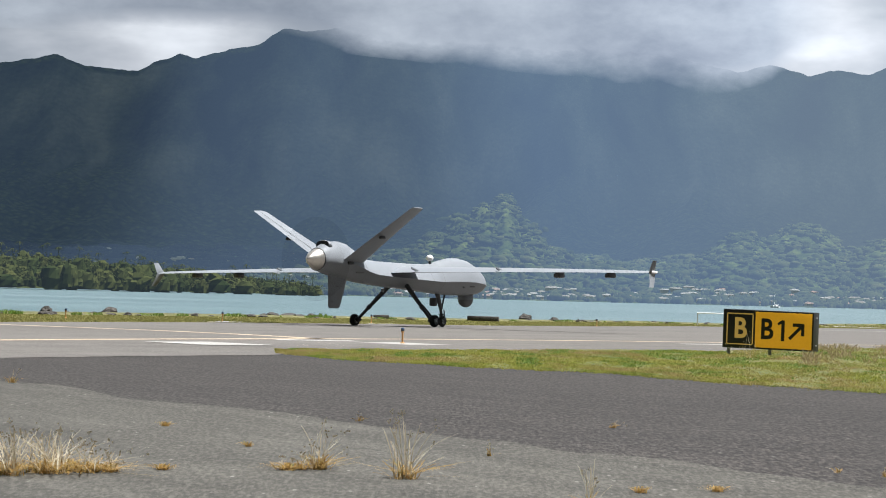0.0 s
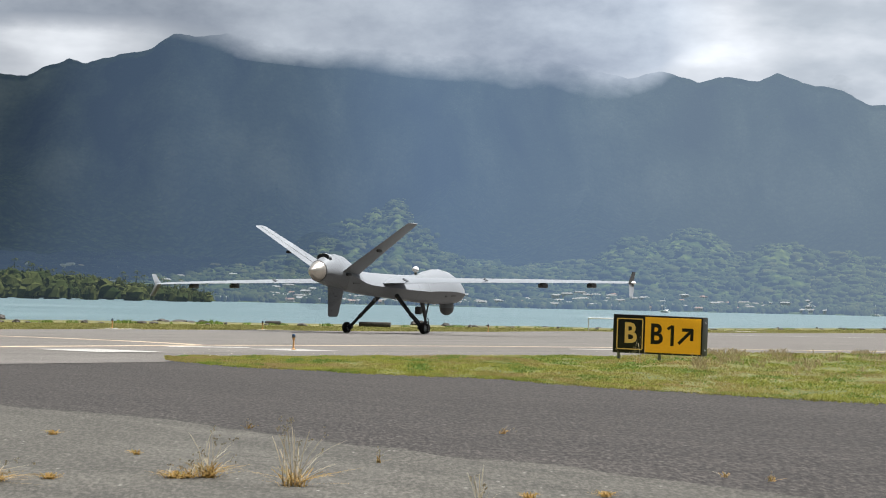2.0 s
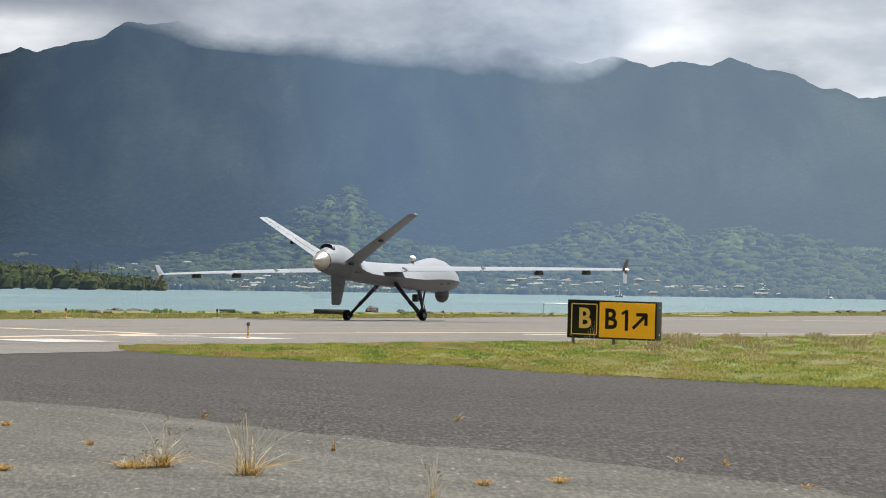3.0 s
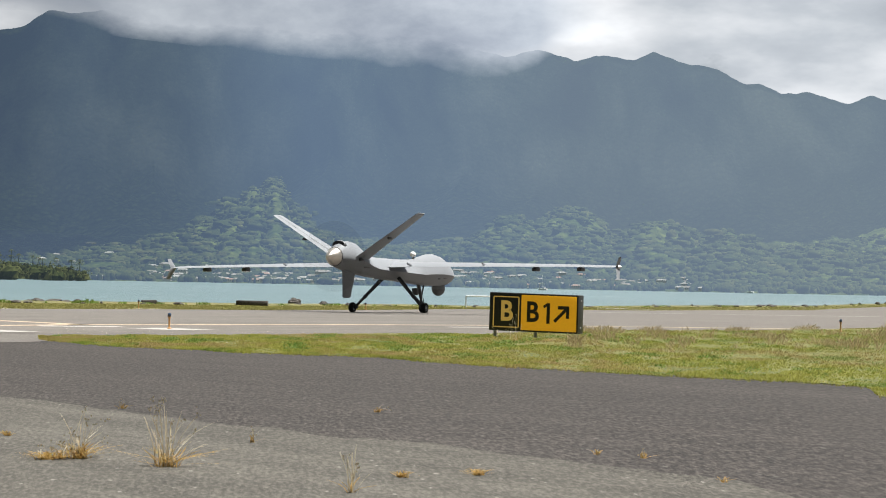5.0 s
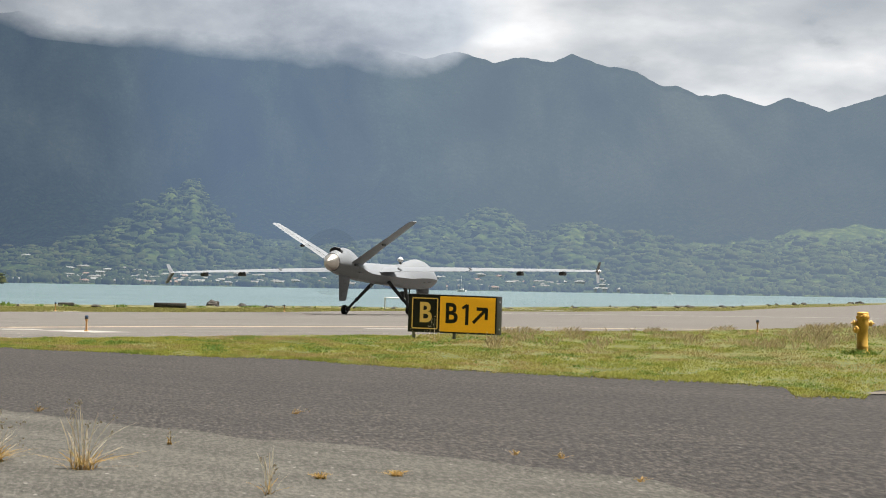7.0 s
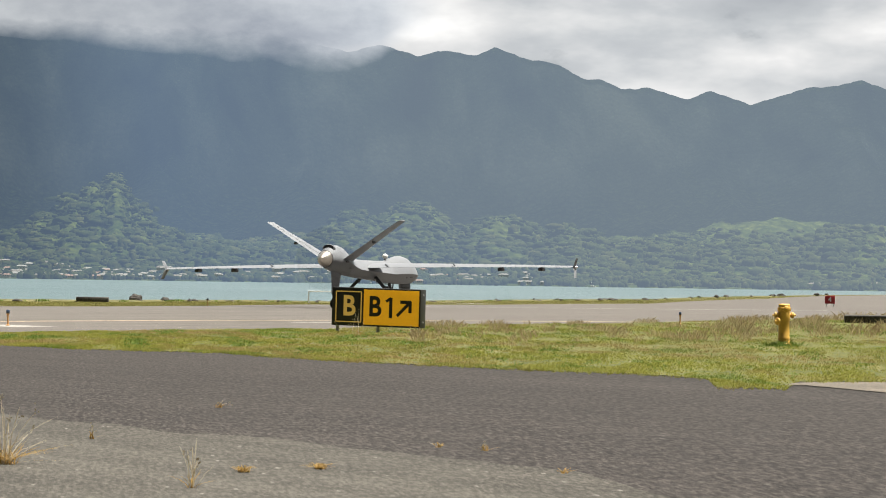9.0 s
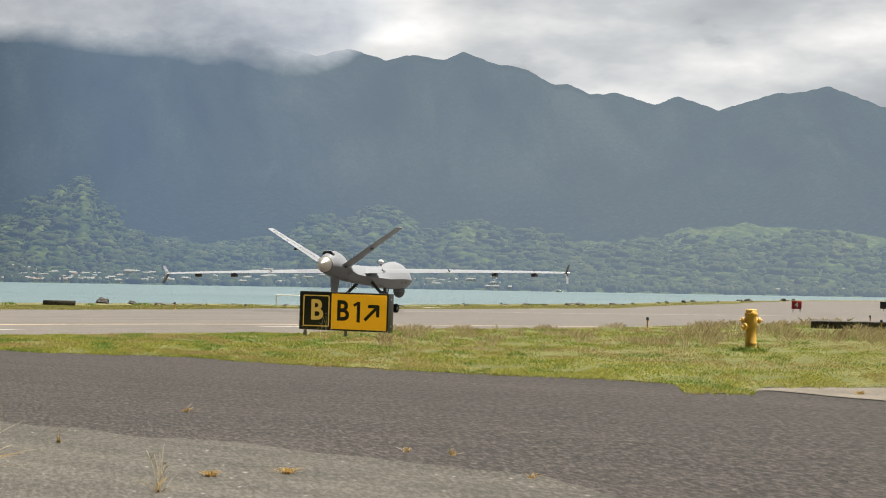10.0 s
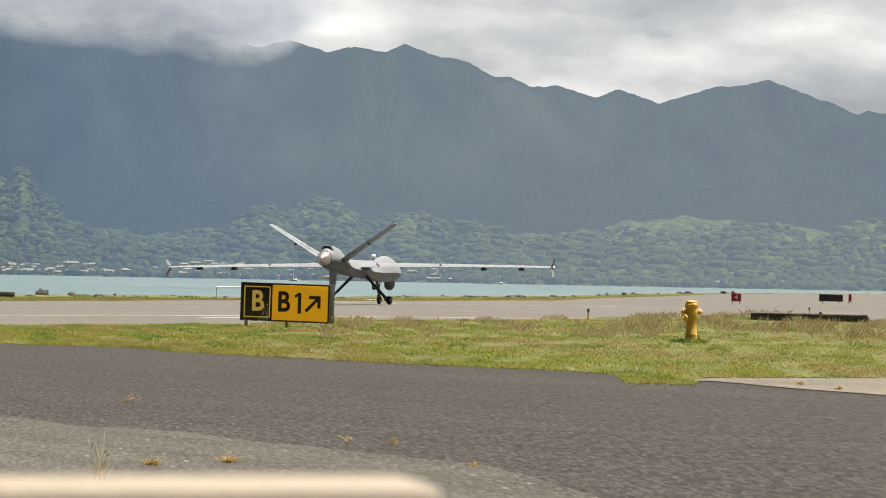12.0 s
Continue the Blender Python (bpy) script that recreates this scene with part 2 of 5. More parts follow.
def mountain_material(name, crowns_apart=False):
    """Forested flank with the bay's haze added as emission; with crowns_apart every crown has its own green."""
    m, nt, b = material(name, 0.95, 0, 0.02)
    v = place_of(nt)
    broad = grain(nt, v, 0.004, 8, 0.6)
    crowns = grain(nt, v, 0.05, 5, 0.75)
    c = ramp(nt, broad, [(0.35, (0.020, 0.032, 0.007)), (0.5, (0.040, 0.056, 0.013)), (0.66, (0.072, 0.082, 0.023))])
    c = mix(nt, 0.6, c, ramp(nt, crowns, [(0.40, (0.008, 0.015, 0.004)), (0.5, (0.036, 0.052, 0.011)), (0.60, (0.078, 0.092, 0.024))]))
    canopy = add(nt, "ShaderNodeTexVoronoi", Vector=v, Scale=0.07).outputs["Distance"]
    # shade between crowns put into the colour: pale centres, dark gaps
    c = mix(nt, 0.5, c, ramp(nt, canopy, [(0.15, (0.070, 0.086, 0.024)), (0.55, (0.010, 0.018, 0.005))]))
    c = mix(nt, 1.0, c, (0.62, 0.62, 0.50), "MULTIPLY")
    bumped(nt, b, calc(nt, "MULTIPLY", canopy, -1.0), 0.5, 7.0)
    steep = ramp(nt, add(nt, "ShaderNodeSeparateXYZ", Vector=add(nt, "ShaderNodeNewGeometry").outputs["Normal"]).outputs[2], [(0.82, (1, 1, 1)), (0.96, (0, 0, 0))])
    # slanting dark and pale streaks in the colour stand in for rib shading
    ribs = add(nt, "ShaderNodeMapping", Vector=v, Rotation=(0, radians(16), 0), Scale=(1, 0.5, 0.36)).outputs[0]
    swirl = add(nt, "ShaderNodeTexNoise", Vector=ribs, Scale=0.006, Detail=9.0, Roughness=0.6, Distortion=0.15).outputs[0]
    cliff = ramp(nt, swirl, [(0.36, (0.004, 0.008, 0.004)), (0.5, (0.032, 0.040, 0.020)), (0.66, (0.085, 0.090, 0.052))])
    high = add(nt, "ShaderNodeMapRange", Value=add(nt, "ShaderNodeSeparateXYZ", Vector=v).outputs[2], i1=110.0, i2=230.0).outputs[0]
    c = mix(nt, calc(nt, "MULTIPLY", steep, high), c, cliff)
    if crowns_apart:
        each = add(nt, "ShaderNodeNewGeometry").outputs["Random Per Island"]
        c = mix(nt, 0.5, c, ramp(nt, each, [(0.0, (0.016, 0.024, 0.008)), (0.5, (0.030, 0.040, 0.012)), (0.85, (0.050, 0.058, 0.017)), (1.0, (0.072, 0.074, 0.026))]))
        c = mix(nt, 1.0, c, (0.62, 0.62, 0.62), "MULTIPLY")
    nt.links.new(c, b.inputs["Base Color"])
    # haze painted as emission: thin on the dark flank, thicker in slanting shafts below cloud gaps
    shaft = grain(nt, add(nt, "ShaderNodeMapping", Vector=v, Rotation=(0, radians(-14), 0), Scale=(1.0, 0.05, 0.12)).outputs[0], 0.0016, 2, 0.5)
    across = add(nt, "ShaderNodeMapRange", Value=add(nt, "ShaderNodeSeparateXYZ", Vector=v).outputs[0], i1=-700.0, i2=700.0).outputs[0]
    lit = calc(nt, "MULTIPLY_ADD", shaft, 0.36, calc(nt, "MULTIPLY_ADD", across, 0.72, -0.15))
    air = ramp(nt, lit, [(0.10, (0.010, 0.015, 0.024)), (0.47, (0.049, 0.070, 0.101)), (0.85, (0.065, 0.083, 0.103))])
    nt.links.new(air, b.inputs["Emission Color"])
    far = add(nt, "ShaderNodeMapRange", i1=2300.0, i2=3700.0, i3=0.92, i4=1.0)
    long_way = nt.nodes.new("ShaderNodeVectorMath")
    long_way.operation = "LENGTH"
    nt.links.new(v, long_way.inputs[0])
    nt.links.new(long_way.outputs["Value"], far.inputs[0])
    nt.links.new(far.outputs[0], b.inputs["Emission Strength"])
    return m


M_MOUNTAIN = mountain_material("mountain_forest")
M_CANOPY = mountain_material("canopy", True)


def water_material():
    m, nt, b = material("lagoon_water", 0.28, 0, 0.5)
    v = place_of(nt, (0.35, 1, 1))
    big = grain(nt, v, 0.012, 6, 0.6)
    c = ramp(nt, big, [(0.35, (0.066, 0.108, 0.116)), (0.55, (0.094, 0.143, 0.151)), (0.7, (0.145, 0.190, 0.198))])
    nt.links.new(c, b.inputs["Base Color"])
    waves = grain(nt, v, 0.5, 6, 0.7)
    bumped(nt, b, waves, 1.0, 0.6)
    return m


def glow_panel(name, colour, strength):
    """A guidance sign's face: plastic with a glow added to brighten its shaded side."""
    m = paint(name, colour, 0.38, wear=0.07, scale=2.0)
    b = m.node_tree.nodes["Principled BSDF"]
    b.inputs["Emission Color"].default_value, b.inputs["Emission Strength"].default_value = (*colour, 1), strength
    return m


M_YELLOW = glow_panel("sign_yellow", (0.62, 0.30, 0.010), 0.20)
M_LETTER = glow_panel("faded_letter", (0.52, 0.33, 0.075), 0.17)
M_WATER = water_material()


def cloud_material(name, low, high, soft_edge):
    m = bpy.data.materials.new(name)
    m.use_nodes = True
    nt = m.node_tree
    nt.nodes.clear()
    v = add(nt, "ShaderNodeTexCoord")
    n = grain(nt, add(nt, "ShaderNodeMapping", Vector=v.outputs["Object"], Scale=(1, 1, 1.9)).outputs[0], 0.0028, 8, 0.58)
    c = ramp(nt, n, [(0.32, low), (0.5, tuple((a + b) / 2 for a, b in zip(low, high))), (0.68, high)])
    side = add(nt, "ShaderNodeMapRange", Value=add(nt, "ShaderNodeSeparateXYZ", Vector=v.outputs["Object"]).outputs[0], i1=-300.0, i2=550.0, i3=0.72, i4=1.2).outputs[0]
    e = add(nt, "ShaderNodeEmission", Color=c, Strength=side)
    uv = add(nt, "ShaderNodeSeparateXYZ", Vector=v.outputs["UV"])
    # u: fades towards the bank's ends, v: from its ragged foot upward
    a = calc(nt, "MULTIPLY_ADD", n, 1.6, -0.85)
    a = calc(nt, "MULTIPLY_ADD", a, soft_edge, uv.outputs[1])
    a = add(nt, "ShaderNodeMapRange", Value=a, i1=0.0, i2=0.55).outputs[0]
    a = calc(nt, "MULTIPLY", a, uv.outputs[0])
    s = add(nt, "ShaderNodeMixShader", i0=a)
    nt.links.new(add(nt, "ShaderNodeBsdfTransparent").outputs[0], s.inputs[1])
    nt.links.new(e.outputs[0], s.inputs[2])
    nt.links.new(s.outputs[0], add(nt, "ShaderNodeOutputMaterial").inputs[0])
    return m


M_CLOUD = cloud_material("cloud_bank", (0.115, 0.13, 0.155), (0.27, 0.285, 0.30), 0.9)


# ---- ground, water, paving ----
def fall(r):
    """The field lies level round the camera and then falls gently to the bay."""
    return -0.0056 * (min(max(r, 72.0), 160.0) - 72.0)


def polar(az, r, z=0.0):
    a = radians(az)
    return Vector((r * math.sin(a), r * math.cos(a), z))


def onto(az, r, lift=0.0):
    return polar(az, r, fall(r) + lift)


def curve(points):
    """A smooth line r(az) through the given (az, r) points."""
    xs, ys = [p[0] for p in points], [p[1] for p in points]

    def f(az):
        if az <= xs[0]:
            return ys[0]
        for i in range(len(xs) - 1):
            if az <= xs[i + 1]:
                u = (az - xs[i]) / (xs[i + 1] - xs[i])
                return ys[i] + (ys[i + 1] - ys[i]) * u
        return ys[-1]
    return f


def wobble(az, size, step, seed):
    return size * noise.fractal(Vector((az / step, seed * 7.3, 0.0)), 1.0, 2.0, 4)


apron_edge = curve([(-180, 40), (-60, 40), (-13, 26.5), (-11.3, 25.1), (-9.85, 24.3), (-9.1, 23.4), (-8.4, 22.0), (-8.0, 21.5), (-6.7, 21.0), (-4.0, 19.7), (-2.75, 18.6), (-0.7, 17.4), (0.7, 16.6), (1.9, 16.45), (2.9, 15.75), (3.6, 15.45), (5.2, 15.3),
                    (6.5, 14.9), (7.7, 14.35), (9.1, 13.95), (10.2, 13.65), (12, 13.2), (14, 12.7), (16, 11.5), (20, 9), (60, 7), (120, 30), (180, 40)])
grass_near = curve([(-4.4, 39.5), (-4.0, 38.6), (-2.6, 35.9), (-0.8, 35.0), (0.8, 33.7), (2.7, 33.1), (4.4, 32.6), (5.9, 31.0), (7.6, 29.8), (9.7, 28.8), (12.6, 27.6), (15.6, 26.8), (17.1, 26.0), (17.3, 23.8), (19.1, 23.8), (19.35, 25.6), (23.7, 26.8), (40, 27), (60, 27)])
grass_far = curve([(-4.4, 39.6), (-3.6, 41.9), (-1.1, 42.6), (1.8, 45.2), (4.7, 48.0), (7.2, 49.6), (10.3, 56.5), (14.1, 61.0), (17.9, 72.0), (19.5, 82.0), (24, 72), (40, 60), (60, 55)])
taxi_near = curve([(-60, 22), (-11.3, 33.0), (-7.7, 35.3), (-4.4, 37.4), (-3.6, 39.5), (-2, 40)])
taxi_far = curve([(-60, 40), (-20, 55), (-11.3, 64.8), (-7.2, 71.5), (-2.0, 84.0), (1.2, 91.0), (4.2, 105.0), (6.5, 128.0), (7.2, 130.0), (11.1, 158.0), (15.5, 192.0), (18.4, 300.0), (19.9, 444.0), (22.8, 630.0), (40, 700), (60, 700)])
bank = curve([(-180, 60), (-60, 62), (-20, 78), (-11.3, 91.0), (-5.1, 110.0), (1.4, 127.0), (5.3, 158.0), (7.3, 152.0), (11.3, 192.0), (15.5, 238.0), (18.4, 370.0), (22.8, 640.0), (30, 900), (60, 1200), (75, 1300), (180, 1300)])


def mesh_object(name, verts, faces, mat, uv=None, smooth=True):
    me = bpy.data.meshes.new(name)
    me.from_pydata(verts, [], faces)
    if uv:
        lay = me.uv_layers.new(name="UVMap")
        for l in me.loops:
            lay.data[l.index].uv = uv[l.vertex_index]
    if smooth:
        me.polygons.foreach_set("use_smooth", [True] * len(me.polygons))
    me.materials.append(mat)
    return new(name, me)


def sheet(name, az0, az1, step, near, far, rows, lift, mat, jag=0.0, seed=1, top=None):
    """A strip of surface between two lines r(az), laid on the field."""
    n = max(2, int((az1 - az0) / step))
    verts, faces = [], []
    for i in range(n + 1):
        az = az0 + (az1 - az0) * i / n
        a = near(az) + (wobble(az, jag, 0.35, seed) if jag else 0)
        b = max(a + 0.01, far(az) + (wobble(az, jag, 0.4, seed + 5) if jag else 0))
        for j in range(rows + 1):
            r = a + (b - a) * (j / rows) ** 1.3
            z = fall(r) + lift + (top(az, r) if top else 0)
            verts.append(polar(az, r, z))
    w = rows + 1
    for i in range(n):
        for j in range(rows):
            faces.append((i * w + j, i * w + j + 1, (i + 1) * w + j + 1, (i + 1) * w + j))
    faces = [f[::-1] for f in faces]
    return mesh_object(name, verts, faces, mat)


def flat(value):
    return lambda az: value


# the one sheet of ground: level field, the bank, the bed of the bay, and land behind the camera out to the horizon
def ground_sheet():
    azs = [-180 + 4 * i for i in range(39)] + [-24 + 0.25 * i for i in range(200)] + [26 + 3.5 * i for i in range(45)]
    verts, faces = [Vector((0, 0, -0.012))], []
    radii = [2, 6, 12, 20, 30, 45, 60, 72, 85, 100, 120, 160]
    for az in azs:
        b = bank(az) + wobble(az, 2.0, 0.5, 3)
        bay = -26 < az < 70
        for r in radii:
            rr = min(r, (b - 5) * (0.55 + 0.45 * radii.index(r) / 11)) if bay else r
            verts.append(polar(az, rr, fall(rr) - 0.012))
        for k, (dr, dz) in enumerate(((-3, -0.012), (0, 0.12), (1.2, 0.0), (4, -0.9), (9, -1.8), (60, -3.5), (1500, -4.0))):
            rr = b + dr if bay else 170 + dr * 0.2 + k * 5
            verts.append(polar(az, rr, fall(min(rr, b)) + dz if bay else fall(160) - 0.012))
        verts.append(polar(az, 4900, -4.0 if bay else fall(160) - 0.012))
    w = 20
    n = len(azs)
    for i in range(n):
        k = (i + 1) % n
        faces.append((0, 1 + i * w, 1 + k * w))
        for j in range(w - 1):
            faces.append((1 + i * w + j, 1 + i * w + j + 1, 1 + k * w + j + 1, 1 + k * w + j))
    faces = [f[::-1] for f in faces]
    return tagged(mesh_object("ground", verts, faces, M_SOIL), "grassy soil of the airfield beside the bay", "ground", kind="structure")


ground_sheet()
WATER_Z = -1.5
tagged(mesh_object("water", [polar(az, r, WATER_Z) for az in range(-30, 76, 3) for r in (60, 300, 1200, 4900)],
                   [(4 * i + j, 4 * i + 4 + j, 4 * i + 5 + j, 4 * i + 1 + j) for i in range(35) for j in range(3)], M_WATER),
       "turquoise rippled water of the sheltered bay", "water", kind="structure")
tagged(sheet("apron", -180, 180, 0.25, flat(0.02), apron_edge, 14, 0.004, M_APRON, 0.12, 11), "worn pale grey apron with weeds in its joints", "pavement", kind="structure")
tagged(sheet("road", -60, 60, 0.25, lambda az: apron_edge(az) - 0.5, lambda az: grass_near(az) + 0.6 if az > -4.2 else taxi_near(az) + 0.4, 14, -0.004, M_ASPHALT, 0.0, 12),
       "dark grey coarse asphalt service road", "road", kind="structure")
tagged(sheet("taxiway", -60, 60, 0.25, lambda az: taxi_near(az) if az < -3.8 else grass_far(az) - 1.5, taxi_far, 24, 0.003, M_TAXI, 0.2, 13),
       "pale sun-bleached concrete taxiway with painted lines", "pavement", kind="structure")


def island_top(az, r):
    a, b = grass_near(az), grass_far(az)
    u = min(max((r - a) / max(b - a, 0.1), 0), 1)
    return 0.015 * math.sin(math.pi * u) + 0.03 * math.sin(math.pi * u) * noise.noise(Vector((az * 1.3, r * 0.25, 0)))


tagged(sheet("verge", -4.3, 60, 0.12, grass_near, grass_far, 12, 0.004, M_VERGE, 0.25, 14, island_top), "grass verge between service road and taxiway", "ground", kind="structure")
tagged(sheet("pavement", 19.0, 34, 0.3, curve([(19.0, 24.6), (19.6, 24.7), (21.6, 23.4), (24.0, 22.45), (34, 21)]), curve([(19.0, 24.7), (19.4, 25.4), (23.7, 26.6), (34, 26.8)]), 3, 0.005, M_PATCH, 0.05, 15),
       "pale worn concrete slab beside the grass", "pavement", kind="structure")


def ribbon(name, pts, width, mat, lift=0.008, label="painted taxiway line"):
    """A painted line through (az, r) points."""
    ps = [polar(a, r) for a, r in pts]
    verts, faces = [], []
    for i, p in enumerate(ps):
        d = (ps[min(i + 1, len(ps) - 1)] - ps[max(i - 1, 0)]).normalized()
        s = Vector((-d.y, d.x, 0)) * width / 2
        for q in (p - s, p + s):
            verts.append((q.x, q.y, fall(math.hypot(q.x, q.y)) + lift))
        if i:
            k = 2 * i
            faces.append((k - 2, k - 1, k + 1, k)[::-1])
    return tagged(mesh_object(name, verts, faces, mat), label, "marking", kind="structure")


ribbon("edge_line", [(-20, 37), (-11.3, 43.6), (-7.4, 47.2), (-3.3, 51.4), (0, 54.2), (4.0, 57.6), (7.2, 60.0), (9.8, 61.6), (13, 63.5), (16.1, 65.5), (19, 69), (26, 74)], 0.55, M_LINE, label="faded yellow taxiway edge line")
ribbon("branch_line", [(-16, 66), (-11.2, 60.5), (-7.4, 57.0), (-5.5, 54.8), (-4.2, 53.0), (-3.2, 51.2)], 0.5, M_LINE, label="faded yellow line branching across the taxiway")
ribbon("dash_line", [(6.2, 56.4), (7.6, 57.4), (9.4, 57.6)], 0.5, M_WHITE_LINE, label="worn white dash on the taxiway")
ribbon("dash_line", [(-4.3, 49.4), (-3.2, 49.6), (-2.2, 49.9)], 0.7, M_WHITE_LINE, label="worn white dash on the taxiway")
ribbon("far_line", [(7.3, 118), (11, 124), (15.5, 133), (20, 150)], 0.9, M_WHITE_LINE, label="distant white taxiway line")
for pts in ([(-2, 70), (3, 79), (8, 92), (12, 108)], [(2, 90), (8, 118), (14, 150)]):
    ribbon("tyre_mark", pts, 0.9, M_RUBBER_MARK, 0.006, "dark tyre smear on the taxiway")


def pad(az, r, w, d, turn):
    m = Matrix.Translation(onto(az, r, 0.012)) @ Matrix.Rotation(radians(turn), 4, "Z")
    v = [m @ Vector((x * w / 2, y * d / 2, 0)) for x, y in ((-1, -1), (1, -1), (1, 1), (-1, 1))]
    tagged(mesh_object("pad", v, [(0, 1, 2, 3)], M_PAD), "square pale concrete pad let into the ground", "pad", kind="structure")


for az, r, w, d, turn in ((-6.0, 44.3, 2.2, 1.7, -45), (-1.0, 48.3, 1.7, 1.3, -45), (-5.6, 77.5, 1.5, 1.5, -40), (-1.8, 85.8, 1.5, 1.5, -40), (10.6, 168, 5, 3, -50)):
    pad(az, r, w, d, turn)


# ---- far shore, mountain, cloud ----
PEAKS = [(-24, 5.2), (-18, 5.9), (-14, 5.4), (-11.5, 5.67), (-10.1, 5.95), (-9.4, 5.68), (-8.1, 5.6), (-7.0, 6.1), (-6.6, 5.97), (-5.8, 6.22), (-5.0, 6.37), (-4.3, 6.85), (-3.7, 6.76), (-2.5, 6.95), (0, 7.15), (4, 6.85), (6.4, 6.2), (7.5, 5.95), (8.3, 6.16), (9.3, 5.9), (9.9, 6.03), (10.8, 5.92), (11.35, 6.14), (12.2, 5.82), (12.9, 5.74), (13.7, 5.28), (14.05, 5.38), (14.6, 5.06), (15.2, 5.16), (16.3, 4.82), (16.9, 5.07), (17.9, 4.7), (19.4, 5.14), (20.2, 5.2), (20.7, 5.35), (21.4, 5.08), (22.4, 4.72), (23.0, 4.44), (23.25, 4.56), (25, 4.2), (32, 3.4), (40, 2.0)]
crest_line = curve(PEAKS)


def crest(az):
    """The skyline, rounded over a little and roughened."""
    e = sum(crest_line(az + d) for d in (-0.06, 0.0, 0.06)) / 3
    return e + 0.05 * noise.fractal(Vector((az * 2.3, 0.0, 11.0)), 0.9, 2.1, 4)


SPURS = [(1.55, 3150, 2.5, 0.5, 420), (1.0, 3100, 2.1, 0.5, 420), (0.4, 3050, 1.75, 0.6, 420), (-0.3, 2980, 1.4, 0.8, 420), (-1.2, 2880, 1.05, 1.0, 400), (-2.4, 2800, 0.75, 1.3, 380), (2.15, 3120, 1.75, 0.5, 420), (2.8, 3050, 1.2, 0.8, 420), (4.2, 2850, 0.95, 1.2, 380), (5.9, 2800, 0.9, 1.3, 360), (7.6, 3050, 1.55, 1.3, 480),
         (9.3, 3200, 1.75, 1.5, 520), (11.6, 3050, 1.5, 1.6, 480), (13.4, 2950, 1.3, 1.5, 420), (15.6, 2900, 1.1, 1.8, 420), (17.8, 2900, 1.15, 1.6, 420), (20.4, 2950, 1.45, 1.8, 430), (23.6, 2950, 1.55, 2.0, 430), (27.5, 2950, 1.6, 2.5, 430),
         (-5.0, 3000, 0.85, 2.0, 420), (-8.5, 3000, 0.95, 2.2, 430), (-12.5, 3000, 1.1, 2.5, 430)]
SHORE, TOP = 2300.0, 4450.0


def ridged(p, octaves=5):
    """Sharp-crested noise, for the ribs and gullies of a weathered cliff; about -0.5 to 0.5."""
    total, amp, q = 0.0, 0.5, p.copy()
    for _ in range(octaves):
        total += amp * (0.45 - abs(noise.noise(q)) * 1.6)
        amp *= 0.55
        q = q * 2.03 + Vector((3.1, 1.7, 0.4))
    return total


def land_height(az, r):
    """Low shore plain, wooded spurs, and the ribbed cliff up to the crest."""
    s = (r - SHORE) / (TOP - SHORE)
    p = polar(az, r)
    warp = noise.fractal(Vector((p.x * 0.0016, p.y * 0.0016, 2.0)), 1.0, 2.0, 3)
    ribs = ridged(Vector((p.x * 0.0030 + 0.35 * warp + s * 0.4, p.y * 0.0009 + 0.2 * warp, 5.0)))
    t = s - (0.10 - 0.10 * warp) * min(1.0, (1 - s) * 3) - 0.34 * (0.42 - ribs) * min(1.0, max(0.0, (1 - s) * 2.5))
    t = min(max((t - 0.44) / 0.56, 0), 1)
    if r >= TOP - 1:
        t = 1.0
    h = (TOP * math.tan(radians(crest(az)))) * (0.35 * t + 0.65 * t * t)
    low = 5 * min(1, max(0, s * 20)) + 30 * s + 95 * max(0.0, s) ** 1.25 * (1 + 0.8 * warp)
    rest = 0.0
    for a, rr, el, wa, wr in SPURS:
        da, dr = (az - a + 0.25 * warp) / wa, (r - rr) / wr
        q = da * da + dr * dr
        if q < 9:
            v = (rr * math.tan(radians(el))) * math.exp(-0.75 * q)
            low, rest = (v, max(rest, low)) if v > low else (low, max(rest, v))
    low = (low + 0.18 * rest) * min(1.0, max(0.0, s * 7.0)) ** 1.3
    rib = ridged(Vector((p.x * 0.006 + 0.6 * warp, p.y * 0.005, 1.0)), 4)
    low *= 1 + 0.42 * rib * min(1, s * 5)
    k = 30.0
    both = max(h, low) + k * math.log(1 + math.exp(-abs(h - low) / k)) - k * 0.69 * math.exp(-(h + low) / 80)
    fine = noise.fractal(Vector((p.x * 0.02, p.y * 0.02, 1.0)), 0.8, 2.0, 4)
    edge = min(1.0, max(0.0, (1 - s) * 6))
    fine = fine * (2.0 + 4.0 * min(1, s * 4)) * min(1, s * 12) * (0.25 + 0.75 * max(0, 1 - 1.6 * s)) * (0.4 + 0.6 * edge)
    if s > 0.9:
        both = both + (h - both) * (s - 0.9) * 10
    return both + fine + WATER_Z + 0.8


def mountain():
    n, w = 1000, 110
    az0, az1 = -26.0, 40.0
    verts, faces = [], []
    for i in range(n + 1):
        az = az0 + (az1 - az0) * i / n
        for j in range(w + 1):
            r = SHORE + (TOP - SHORE) * (j / w)
            verts.append(polar(az, r, land_height(az, r) if j else WATER_Z - 1))
        verts.append(polar(az, TOP + 380, -3))
    k = w + 2
    for i in range(n):
        for j in range(w + 1):
            faces.append((i * k + j, (i + 1) * k + j, (i + 1) * k + j + 1, i * k + j + 1))
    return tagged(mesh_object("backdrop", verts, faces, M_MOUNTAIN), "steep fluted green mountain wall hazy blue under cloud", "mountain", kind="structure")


mountain()


